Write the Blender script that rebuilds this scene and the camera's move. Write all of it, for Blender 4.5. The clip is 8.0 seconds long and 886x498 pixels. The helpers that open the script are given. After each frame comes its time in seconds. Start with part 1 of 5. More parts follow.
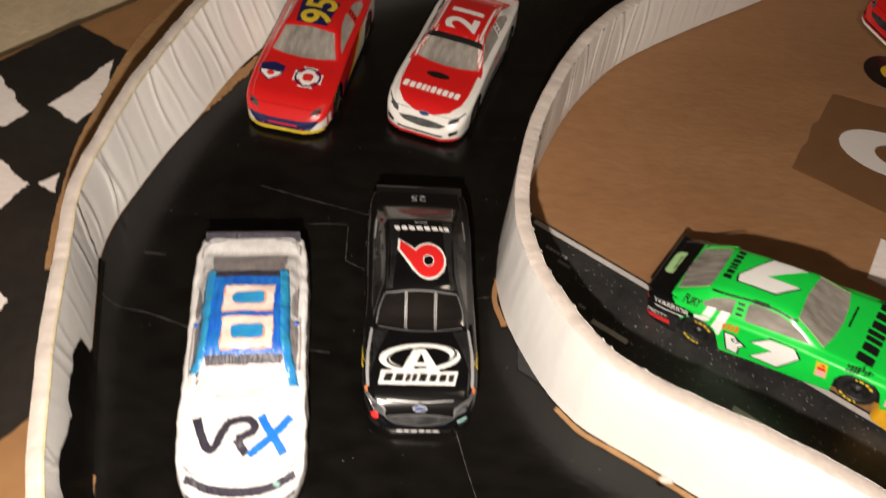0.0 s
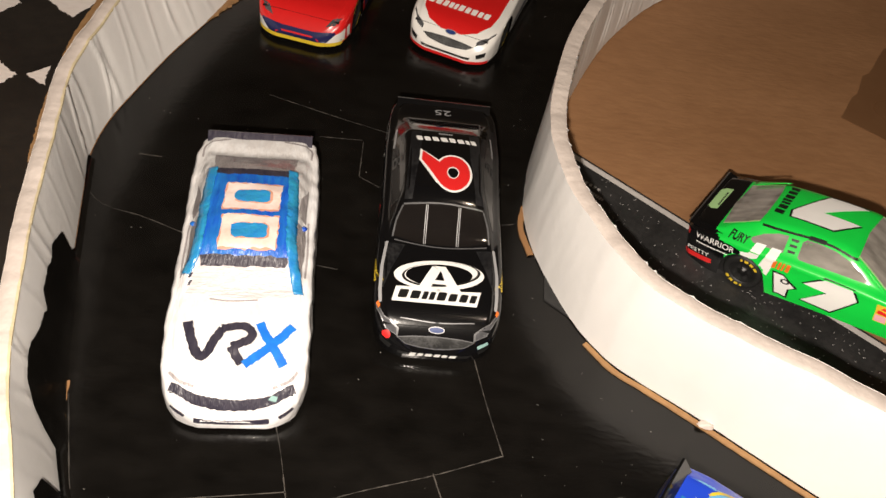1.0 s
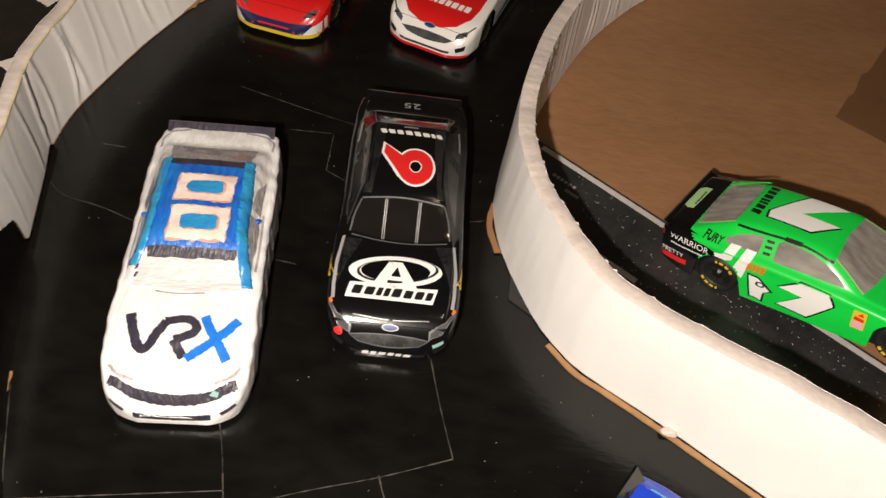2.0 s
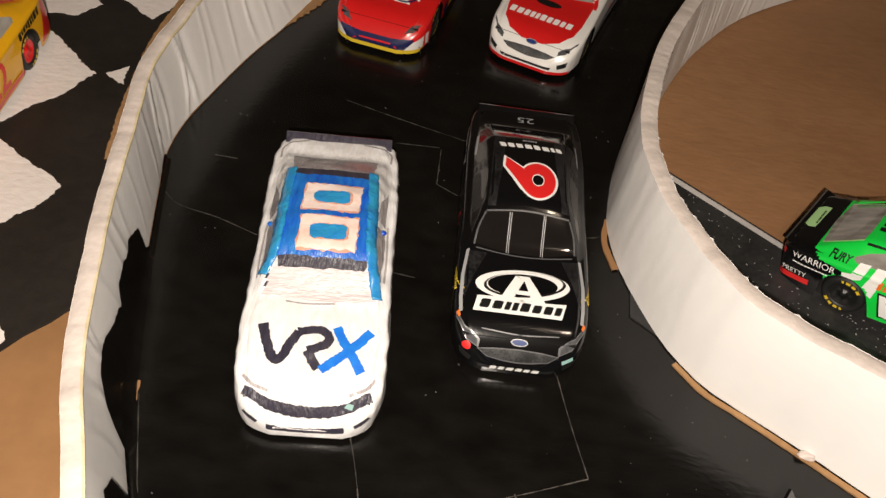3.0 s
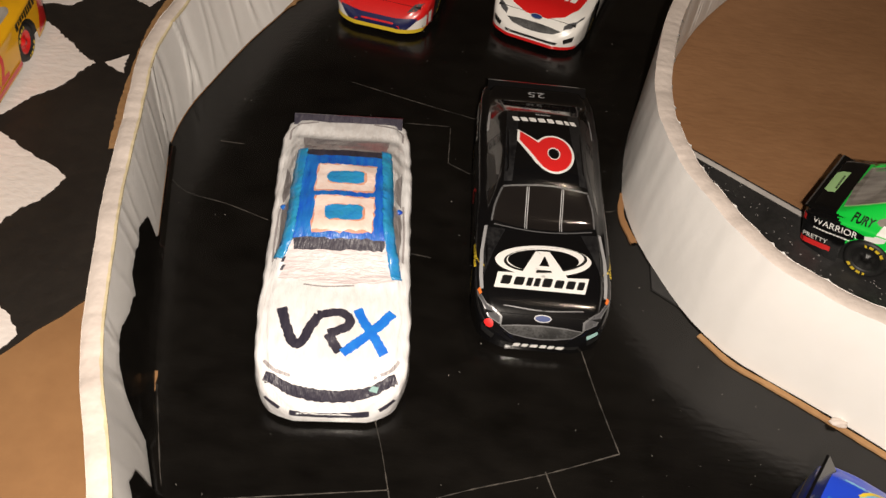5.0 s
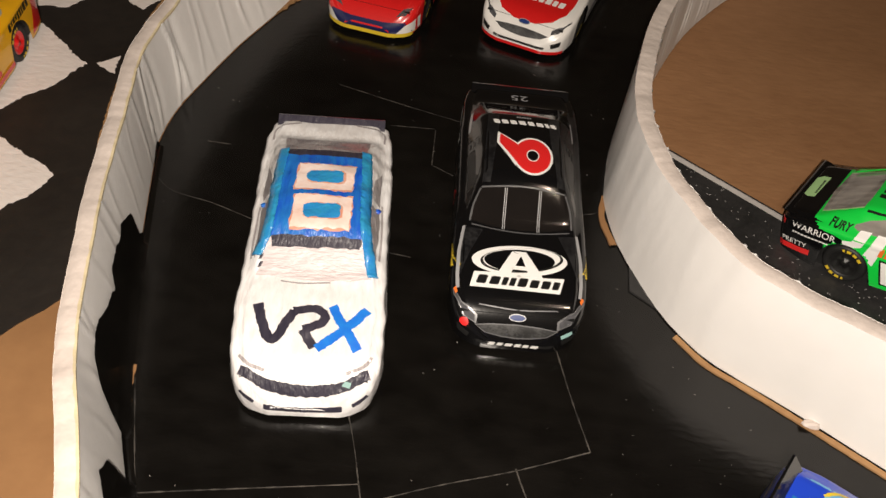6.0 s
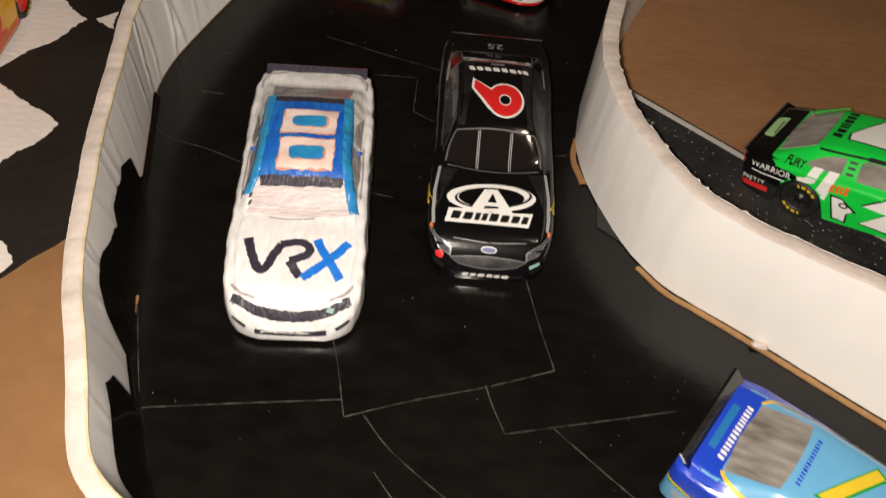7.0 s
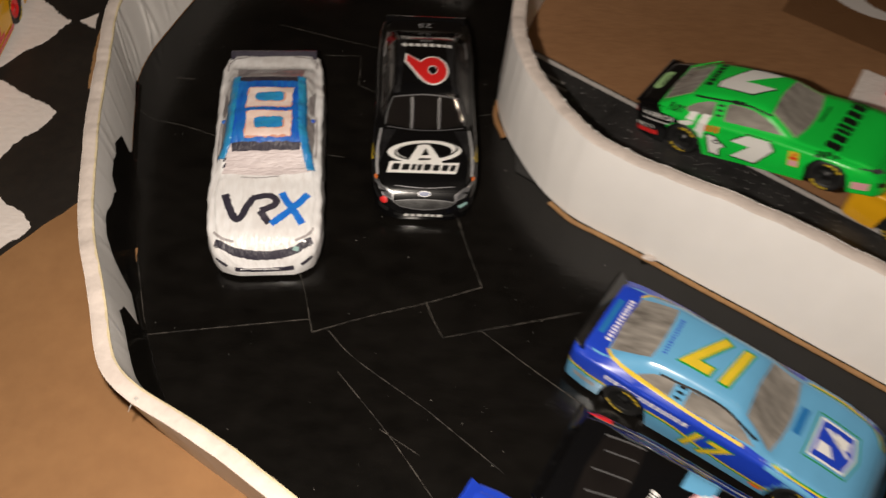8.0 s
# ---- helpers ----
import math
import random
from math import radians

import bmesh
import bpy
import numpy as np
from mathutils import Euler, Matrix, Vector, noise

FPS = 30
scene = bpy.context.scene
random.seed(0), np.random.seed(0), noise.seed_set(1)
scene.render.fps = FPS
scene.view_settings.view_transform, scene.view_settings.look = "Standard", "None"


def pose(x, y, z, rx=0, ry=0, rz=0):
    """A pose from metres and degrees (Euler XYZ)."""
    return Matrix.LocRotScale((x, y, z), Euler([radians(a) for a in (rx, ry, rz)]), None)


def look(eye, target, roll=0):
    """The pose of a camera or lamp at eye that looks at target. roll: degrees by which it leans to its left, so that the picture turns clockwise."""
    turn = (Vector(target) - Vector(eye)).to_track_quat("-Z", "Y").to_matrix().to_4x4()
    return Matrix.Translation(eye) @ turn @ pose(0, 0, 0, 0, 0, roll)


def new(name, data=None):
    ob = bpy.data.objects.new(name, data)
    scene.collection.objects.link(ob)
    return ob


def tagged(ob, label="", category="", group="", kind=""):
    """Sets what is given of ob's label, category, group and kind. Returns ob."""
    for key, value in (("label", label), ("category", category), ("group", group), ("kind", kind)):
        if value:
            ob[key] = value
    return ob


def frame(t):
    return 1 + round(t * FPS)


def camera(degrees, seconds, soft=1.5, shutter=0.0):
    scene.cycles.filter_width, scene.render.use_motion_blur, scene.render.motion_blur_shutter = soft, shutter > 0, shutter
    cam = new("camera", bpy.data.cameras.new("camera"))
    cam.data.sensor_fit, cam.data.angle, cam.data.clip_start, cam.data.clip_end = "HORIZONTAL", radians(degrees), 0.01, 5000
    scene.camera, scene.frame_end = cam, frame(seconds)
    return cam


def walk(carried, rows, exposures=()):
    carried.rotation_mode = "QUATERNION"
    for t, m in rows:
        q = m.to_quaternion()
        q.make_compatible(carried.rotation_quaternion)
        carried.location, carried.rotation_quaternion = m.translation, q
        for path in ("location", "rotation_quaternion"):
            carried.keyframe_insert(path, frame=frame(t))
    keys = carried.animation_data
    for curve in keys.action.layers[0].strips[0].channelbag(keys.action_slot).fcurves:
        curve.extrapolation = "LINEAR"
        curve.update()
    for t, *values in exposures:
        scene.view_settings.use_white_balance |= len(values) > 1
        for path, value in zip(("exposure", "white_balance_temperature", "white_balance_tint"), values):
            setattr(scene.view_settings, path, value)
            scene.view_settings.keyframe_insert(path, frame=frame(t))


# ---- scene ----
cam = camera(55.2, 8.0, soft=1.5, shutter=0.5)
PATH = [
    (0, (-0.00792, 0.00399, 0.20121), (0.00219, 0.13186, 0.04777), 8.09),
    (0.5, (-0.00190, -0.01166, 0.18588), (0.00883, 0.11773, 0.03375), 10.31),
    (1, (-0.01192, 0.00064, 0.16901), (-0.00036, 0.12897, 0.01606), 11.82),
    (1.2, (-0.01046, 0.00160, 0.16840), (-0.00056, 0.12903, 0.01457), 11.69),
    (2.3, (0.00727, 0.00508, 0.16442), (0.01130, 0.13521, 0.01260), 10.38),
    (2.5, (-0.00198, 0.00263, 0.16378), (0.00165, 0.13447, 0.01343), 10.52),
    (3, (-0.01922, 0.00156, 0.15802), (-0.01943, 0.13426, 0.00838), 9.60),
    (3.5, (-0.01646, 0.00010, 0.15900), (-0.01567, 0.13225, 0.00889), 9.44),
    (4, (-0.02034, -0.00097, 0.15670), (-0.01925, 0.13044, 0.00593), 9.24),
    (5.5, (-0.02420, 0.00191, 0.15186), (-0.02264, 0.13387, 0.00158), 7.75),
    (6, (-0.01640, -0.00117, 0.15349), (-0.01772, 0.13165, 0.00396), 7.74),
    (6.5, (-0.01159, -0.00182, 0.15779), (-0.02062, 0.12673, 0.00484), 4.61),
    (7, (-0.00802, -0.01402, 0.16167), (-0.01026, 0.11151, 0.00599), 6.78),
    (7.5, (-0.00697, -0.02204, 0.16074), (-0.01058, 0.10223, 0.00407), 5.72),
    (8, (0.00294, -0.04821, 0.18930), (0.00614, 0.07421, 0.03118), 5.22),
]
walk(cam, [(t, look(eye, target, roll)) for t, eye, target, roll in PATH], [(0.0, 0.58), (1.0, 0.47), (3.5, 0.22), (5.5, 0.17), (6.5, 0.11), (7.0, -0.02), (7.5, 0.05), (8.0, -0.42)])

# ---- world and lamps ----
world = bpy.data.worlds.new("room_air")
scene.world = world
world.use_nodes = True
world.node_tree.nodes["Background"].inputs[0].default_value = (1.0, 0.86, 0.7, 1)
world.node_tree.nodes["Background"].inputs[1].default_value = 0.006


def lamp(name, kind, place, target, watts, size, colour):
    data = bpy.data.lights.new(name, kind)
    data.energy, data.color = watts, colour
    if kind == "AREA":
        data.shape, data.size = "DISK", size
    else:
        data.shadow_soft_size = size
    ob = new(name, data)
    ob.matrix_world = look(place, target)
    return ob


# the torch beside the lens of the phone that films, and the warm bulb of the room
lamp("phone_torch", "SPOT", (-0.016, -0.022, 0.168), (-0.012, 0.11, 0.0), 2.6, 0.003, (1.0, 0.885, 0.765)).data.spot_size = radians(150)
lamp("ceiling_bulb", "AREA", (0.55, -0.36, 2.1), (0.0, 0.1, 0.0), 2.4, 0.09, (1.0, 0.80, 0.60))

# ---- materials ----
def material(name, base, rough=0.5, metal=0.0, coat=0.0, vary=0.12, scale=300.0, bump=0.0, bump_scale=900.0, second=None, spread=0.5, stretch=(1, 1, 1), spec=0.5):
    """A surface with colour that varies at two scales, uneven gloss and a fine relief."""
    m = bpy.data.materials.new(name)
    m.use_nodes = True
    tree = m.node_tree
    nodes, links = tree.nodes, tree.links
    bsdf = nodes["Principled BSDF"]
    coords = nodes.new("ShaderNodeTexCoord")
    mapping = nodes.new("ShaderNodeMapping")
    mapping.inputs["Scale"].default_value = stretch
    links.new(coords.outputs["Object"], mapping.inputs[0])

    def noisy(s, detail):
        n = nodes.new("ShaderNodeTexNoise")
        n.inputs["Scale"].default_value, n.inputs["Detail"].default_value = s, detail
        links.new(mapping.outputs[0], n.inputs["Vector"])
        return n.outputs["Fac"]

    fine, broad = noisy(scale, 4), noisy(scale * 0.12, 2)
    mix = nodes.new("ShaderNodeMath")
    mix.operation = "MULTIPLY_ADD"
    links.new(fine, mix.inputs[0])
    mix.inputs[1].default_value = 0.5
    half = nodes.new("ShaderNodeMath")
    half.operation = "MULTIPLY"
    links.new(broad, half.inputs[0])
    half.inputs[1].default_value = 0.5
    links.new(half.outputs[0], mix.inputs[2])
    ramp = nodes.new("ShaderNodeValToRGB")
    low = second or [c * (1 - vary) for c in base]
    ramp.color_ramp.elements[0].position, ramp.color_ramp.elements[1].position = 0.5 - spread * 0.3, 0.5 + spread * 0.3
    ramp.color_ramp.elements[0].color = (*low, 1)
    ramp.color_ramp.elements[1].color = (*base, 1)
    links.new(mix.outputs[0], ramp.inputs[0])
    links.new(ramp.outputs[0], bsdf.inputs["Base Color"])
    gloss = nodes.new("ShaderNodeMapRange")
    gloss.inputs["To Min"].default_value, gloss.inputs["To Max"].default_value = rough * 0.8, min(1.0, rough * 1.2)
    links.new(broad, gloss.inputs["Value"])
    links.new(gloss.outputs[0], bsdf.inputs["Roughness"])
    bsdf.inputs["Metallic"].default_value = metal
    bsdf.inputs["Specular IOR Level"].default_value = spec
    bsdf.inputs["Coat Weight"].default_value = coat
    bsdf.inputs["Coat Roughness"].default_value = 0.06
    if bump:
        b = nodes.new("ShaderNodeBump")
        b.inputs["Strength"].default_value, b.inputs["Distance"].default_value = bump, 0.0004
        links.new(noisy(bump_scale, 3), b.inputs["Height"])
        links.new(b.outputs[0], bsdf.inputs["Normal"])
    return m


def paint(name, base, rough=0.3):
    return material(name, base, rough, coat=0.6, vary=0.08, scale=250, bump=0.03, bump_scale=1500)


FOAM_PAPER = material("foam_board_paper", (0.78, 0.76, 0.74), 0.55, vary=0.05, scale=120, bump=0.12, bump_scale=500)
FOAM_CORE = material("foam_core", (0.66, 0.58, 0.53), 0.65, vary=0.16, scale=500, bump=0.35, bump_scale=700)
YELLOWED = material("yellowed_paper_edge", (0.66, 0.56, 0.36), 0.7, vary=0.3, scale=500)
BLACK_TAPE = material("black_tape", (0.0072, 0.0064, 0.0056), 0.2, vary=0.6, scale=110, bump=0.11, bump_scale=420, spec=0.42, stretch=(1, 1.8, 1))
SEAM = material("tape_seam_dust", (0.075, 0.066, 0.056), 0.8, second=(0.010, 0.009, 0.008), scale=420, spread=0.3)
DUST = material("lint", (0.36, 0.34, 0.31), 0.9)
CARD = material("cardboard", (0.345, 0.178, 0.080), 0.75, second=(0.23, 0.110, 0.046), scale=230, spread=0.9, bump=0.4, bump_scale=480, stretch=(0.6, 1.4, 1))
CARD_PLAIN = material("cardboard_bright", (0.31, 0.16, 0.064), 0.75, second=(0.225, 0.11, 0.042), scale=180, spread=0.9, bump=0.2, bump_scale=400)
CARD_EDGE = material("torn_cardboard_edge", (0.40, 0.23, 0.10), 0.85, second=(0.24, 0.125, 0.05), scale=500, spread=0.8, bump=0.6, bump_scale=700)
BLACK_PAINT = material("brushed_black_paint", (0.022, 0.017, 0.013), 0.6, second=(0.010, 0.008, 0.007), scale=260, spread=0.8, bump=0.35, bump_scale=380)
WHITE_PAINT = material("brushed_white_paint", (0.86, 0.80, 0.77), 0.6, second=(0.74, 0.67, 0.63), scale=330, spread=0.8, bump=0.5, bump_scale=420, stretch=(1, 1.8, 1))
PACK_TAPE = material("brown_packing_tape", (0.20, 0.105, 0.05), 0.3, second=(0.165, 0.08, 0.036), scale=130, spread=0.9, bump=0.15, bump_scale=240)
PRINT_WHITE = material("white_print", (0.72, 0.68, 0.66), 0.4, vary=0.05)
MAT_ASPHALT = material("printed_asphalt_mat", (0.030, 0.029, 0.029), 0.5, second=(0.014, 0.014, 0.014), scale=900, bump=0.15, bump_scale=1400)
MAT_LINE = material("printed_white_line", (0.55, 0.52, 0.50), 0.5, vary=0.2, scale=600)
MAT_FLECK = material("printed_fleck", (0.38, 0.37, 0.36), 0.6)
CARPET = material("beige_carpet", (0.62, 0.50, 0.33), 0.95, vary=0.2, scale=400, bump=0.8, bump_scale=700)
ROOM_PAINT = material("room_paint", (0.36, 0.31, 0.25), 0.8, vary=0.05, scale=20)
CEILING_PAINT = material("ceiling_paint", (0.52, 0.49, 0.45), 0.85, vary=0.04, scale=20)

RUBBER = material("tyre_rubber", (0.012, 0.012, 0.012), 0.55, vary=0.3, bump=0.1)
CHASSIS = material("black_plastic", (0.010, 0.010, 0.010), 0.45, vary=0.3)
YELLOW_PRINT = material("yellow_print", (0.70, 0.50, 0.03), 0.4)
BLACK_PAINTED = paint("black_car_paint", (0.004, 0.004, 0.0045), 0.14)
CARBON = material("carbon_print", (0.020, 0.020, 0.021), 0.3, coat=0.5, second=(0.006, 0.006, 0.007), scale=1400, spread=0.25)
RED = paint("red_car_paint", (0.62, 0.012, 0.012))
RED_PRINT = material("red_print", (0.68, 0.02, 0.02), 0.35, coat=0.4, vary=0.05)
GREEN = paint("green_car_paint", (0.008, 0.62, 0.06))
GREEN_DARK = paint("dark_green_print", (0.01, 0.28, 0.04))
PALE_GREEN = paint("pale_green_print", (0.38, 0.62, 0.28))
BLUE = paint("royal_blue_car_paint", (0.015, 0.055, 0.52))
SKY = paint("sky_blue_car_paint", (0.13, 0.38, 0.62))
NAVY = paint("navy_car_paint", (0.010, 0.013, 0.075))
GOLD = paint("yellow_car_paint", (0.78, 0.40, 0.01))
WHITE_CAR = paint("white_car_paint", (0.80, 0.78, 0.75))
DECAL_WHITE = material("white_decal", (0.80, 0.79, 0.77), 0.35, coat=0.4, vary=0.04)
DECAL_BLACK = material("black_decal", (0.008, 0.008, 0.008), 0.35, coat=0.4, vary=0.1)
DECAL_GREY = material("silver_decal", (0.40, 0.40, 0.41), 0.35, metal=0.2, vary=0.2)
DECAL_ORANGE = material("orange_decal", (0.75, 0.16, 0.02), 0.4, vary=0.08)
DECAL_PINK = material("pink_decal", (0.75, 0.38, 0.42), 0.4, vary=0.08)
GLASS_DARK = material("dark_window", (0.013, 0.011, 0.010), 0.09, coat=0.9, second=(0.007, 0.006, 0.006), scale=170, spread=0.8)
GLASS_GREY = material("grey_window", (0.42, 0.39, 0.35), 0.1, coat=0.9, second=(0.10, 0.09, 0.08), scale=260, spread=0.7, stretch=(0.5, 2.0, 1))
TEAL_PRINT = material("teal_print", (0.02, 0.16, 0.42), 0.35, coat=0.4, vary=0.08)
LENS = material("headlight_lens", (0.10, 0.10, 0.11), 0.12, coat=0.8, second=(0.05, 0.05, 0.05), scale=700)
MESH_GRILLE = material("grille_mesh", (0.045, 0.045, 0.045), 0.4, second=(0.012, 0.012, 0.012), scale=2200, spread=0.2)
HAND_WHITE = material("hand_brushed_white", (0.86, 0.86, 0.87), 0.3, coat=0.9, second=(0.70, 0.67, 0.66), scale=380, spread=0.5, bump=1.0, bump_scale=420, stretch=(0.6, 2, 1))
HAND_BLUE = material("hand_brushed_blue", (0.008, 0.06, 0.50), 0.35, coat=0.8, second=(0.02, 0.19, 0.55), scale=380, spread=0.5, bump=0.9, bump_scale=600, stretch=(0.5, 2, 1))
HAND_TEAL = material("hand_brushed_teal", (0.02, 0.20, 0.62), 0.35, coat=0.8, second=(0.03, 0.30, 0.48), scale=450, spread=0.6, bump=0.9, bump_scale=600)
HAND_INK = material("hand_brushed_ink", (0.020, 0.018, 0.034), 0.4, coat=0.7, second=(0.055, 0.048, 0.066), scale=500, spread=0.6, bump=0.9, bump_scale=700, stretch=(0.5, 2, 1))
HAND_INK_BLUE = material("hand_brushed_bright_blue", (0.006, 0.10, 0.60), 0.4, coat=0.2, second=(0.02, 0.22, 0.70), scale=420, spread=0.6, bump=0.2)
HAND_GREY = material("hand_brushed_grey", (0.46, 0.42, 0.42), 0.4, coat=0.7, second=(0.20, 0.18, 0.19), scale=330, spread=0.8, bump=0.9, stretch=(0.5, 2, 1))
HAND_PALE = material("thin_white_wash", (0.72, 0.64, 0.64), 0.4, coat=0.8, second=(0.52, 0.45, 0.46), scale=360, spread=0.8, bump=0.9, stretch=(2, 0.5, 1))
HAND_PINK = material("pinkish_white_brush", (0.80, 0.70, 0.66), 0.45, second=(0.76, 0.55, 0.47), scale=520, spread=0.5, bump=0.3)
HAND_EDGE = material("reddish_brush_edge", (0.70, 0.42, 0.32), 0.45, second=(0.55, 0.20, 0.12), scale=600, spread=0.7)
BADGE_BLUE = paint("badge_blue", (0.012, 0.035, 0.16))
# bright silver that stands in for glints on black car edges
GLINT_SILVER = material("painted_glint_silver", (0.55, 0.55, 0.56), 0.2, metal=0.7, coat=0.6, vary=0.4, scale=900)
PALE_TEAL = material("pale_teal_print", (0.25, 0.42, 0.40), 0.4)
# grey of printed rims, and of the fainter glints painted on black cars
RIM_GLINT_GREY = material("smoked_silver_rim_and_glint", (0.16, 0.16, 0.165), 0.3, metal=0.4, coat=0.5, vary=0.2)


# ---- mesh helpers; lengths below are in millimetres ----
MM = 0.001


def mesh_object(name, verts, faces, mat, parent=None, label="", smooth=False):
    data = bpy.data.meshes.new(name)
    data.from_pydata([(x * MM, y * MM, z * MM) for x, y, z in verts], [], faces)
    data.materials.append(mat)
    if smooth:
        data.polygons.foreach_set("use_smooth", [True] * len(data.polygons))
    ob = new(name, data)
    ob.parent = parent
    if label:
        ob["label"] = label
    return ob


def part(name, bm, mat, parent, label="", smooth=False):
    """Links a bmesh, in millimetres, as one mesh under a thing or a part."""
    bmesh.ops.scale(bm, vec=(MM, MM, MM), verts=bm.verts)
    data = bpy.data.meshes.new(name)
    bm.to_mesh(data)
    bm.free()
    data.materials.append(mat)
    if smooth:
        data.polygons.foreach_set("use_smooth", [True] * len(data.polygons))
    ob = new(name, data)
    ob.parent = parent
    if label:
        ob["label"] = label
    return ob


def slab(points, z0, z1, bevel=0.0):
    """A bmesh prism over a plan polygon."""
    bm = bmesh.new()
    f = bm.faces.new([bm.verts.new((x, y, z0)) for x, y in points])
    bm.normal_update()
    if f.normal.z < 0:
        f.normal_flip()
    got = bmesh.ops.extrude_face_region(bm, geom=[f])
    bmesh.ops.translate(bm, vec=(0, 0, z1 - z0), verts=[v for v in got["geom"] if isinstance(v, bmesh.types.BMVert)])
    f.normal_flip()
    if bevel:
        bmesh.ops.bevel(bm, geom=[e for e in bm.edges if abs(e.verts[0].co.z - e.verts[1].co.z) < 1e-6 and e.verts[0].co.z > (z0 + z1) / 2], offset=bevel, segments=2, affect="EDGES")
    return bm


def ragged(points, step, jitter, rng):
    """The polygon with its edges cut to short, uneven steps."""
    out = []
    for (x0, y0), (x1, y1) in zip(points, points[1:] + points[:1]):
        n = max(1, int(math.hypot(x1 - x0, y1 - y0) / step))
        for i in range(n):
            k = i / n
            out.append((x0 + (x1 - x0) * k + rng.uniform(-jitter, jitter), y0 + (y1 - y0) * k + rng.uniform(-jitter, jitter)))
    return out


def smooth_line(points, n):
    """n points at even steps on a Catmull-Rom line through plan points."""
    p = [np.array(q, float) for q in points]
    p = [2 * p[0] - p[1]] + p + [2 * p[-1] - p[-2]]
    dense = []
    for a, b, c, d in zip(p, p[1:], p[2:], p[3:]):
        for i in range(40):
            k = i / 40
            dense.append(0.5 * (2 * b + (c - a) * k + (2 * a - 5 * b + 4 * c - d) * k * k + (3 * b - a - 3 * c + d) * k ** 3))
    dense = np.array(dense + [p[-2]])
    run = np.concatenate([[0], np.cumsum(np.linalg.norm(np.diff(dense, axis=0), axis=1))])
    at = np.linspace(0, run[-1], n)
    return np.stack([np.interp(at, run, dense[:, 0]), np.interp(at, run, dense[:, 1])], 1), at


def thin_strip(line, width, z0, z1, rng, wobble=0.3):
    """A low raised band along plan points, with uneven width."""
    pts, run = smooth_line(line, max(3, int(sum(math.dist(a, b) for a, b in zip(line, line[1:])) / 1.2)))
    d = np.gradient(pts, axis=0)
    d /= np.linalg.norm(d, axis=1)[:, None]
    verts, faces = [], []
    for (x, y), (dx, dy) in zip(pts, d):
        w = width * 0.5 * (1 + rng.uniform(-wobble, wobble))
        for s, z in ((1, z0), (1, z1), (-1, z1), (-1, z0)):
            verts.append((x - dy * w * s, y + dx * w * s, z))
    for i in range(len(pts) - 1):
        a, b = 4 * i, 4 * i + 4
        faces += [(a, a + 1, b + 1, b), (a + 1, a + 2, b + 2, b + 1), (a + 2, a + 3, b + 3, b + 2)]
    return verts, faces


# ---- the room that closes the place ----
def box(x0, y0, z0, x1, y1, z1):
    bm = bmesh.new()
    bmesh.ops.create_cube(bm, size=1)
    bmesh.ops.scale(bm, vec=(x1 - x0, y1 - y0, z1 - z0), verts=bm.verts)
    bmesh.ops.translate(bm, vec=((x0 + x1) / 2, (y0 + y1) / 2, (z0 + z1) / 2), verts=bm.verts)
    return bm


tagged(part("floor", box(-1100, -1000, -60, 1100, 1300, -6), CARPET, None), "beige carpet under the cardboard board", "floor", kind="structure")
for nm, b in (("wall_west", (-1200, -1000, -60, -1100, 1300, 2300)), ("wall_east", (1100, -1000, -60, 1200, 1300, 2300)),
              ("wall_south", (-1200, -1100, -60, 1200, -1000, 2300)), ("wall_north", (-1200, 1300, -60, 1200, 1400, 2300))):
    tagged(part(nm, box(*b), ROOM_PAINT, None), "plain painted room wall", "wall", kind="structure")
tagged(part("ceiling", box(-1200, -1100, 2300, 1200, 1400, 2400), CEILING_PAINT, None), "plain pale ceiling", "ceiling", kind="structure")

# ---- the board ----
rng = random.Random(4)
board = tagged(part("cardboard_base", slab([(-260, 118), (-153, 239), (-111, 285), (-60, 341), (40, 420), (420, 420), (420, -260), (-260, -260)], -6, -0.4), CARD, None),
               "brown corrugated cardboard sheet that carries the toy race track", "board", kind="structure")

# lines of the two foam walls in plan: foot and top of the face towards the track
OUT_FOOT = [(130, -82), (40, -24), (-19, 17), (-44, 33), (-56, 41), (-61, 47), (-67.5, 60), (-73, 72), (-76, 80), (-80, 93), (-85.5, 114), (-88.5, 127), (-92.5, 145), (-95, 158), (-94.5, 171), (-91.4, 184.5), (-86, 204), (-79.5, 222), (-71, 249), (-60, 271), (-50, 293), (-30, 318), (0, 340), (60, 364)]
OUT_TOP = [(128, -84), (38, -26), (-22, 15.5), (-46, 30), (-58.5, 36.5), (-64, 43.5), (-70, 58), (-75.5, 70.5), (-78.9, 80), (-82.6, 93), (-87.6, 115), (-91.6, 138), (-94.5, 158), (-94.5, 175), (-91, 206), (-79, 252), (-64, 284), (-46, 314), (-12, 341), (56, 370)]
IN_FOOT = [(135, 56), (124, 63.4), (95, 82), (81.6, 90.3), (63, 102), (46, 112), (39, 118.5), (33, 127), (25.1, 144), (22, 157), (22, 166), (24, 182), (30, 205), (42, 236), (54, 257), (68, 275), (90, 294), (125, 320), (170, 350), (240, 375)]
IN_TOP = [(128, 68), (114.4, 77.8), (91.5, 92), (80.5, 98), (62.7, 106), (46.4, 115), (41, 121), (36, 127), (32.4, 134.7), (28.3, 142), (24.6, 155), (23.2, 165), (24.4, 181), (29.9, 206), (42, 237), (53.6, 257), (67, 273.5), (90, 293), (125, 319), (170, 349), (240, 374)]

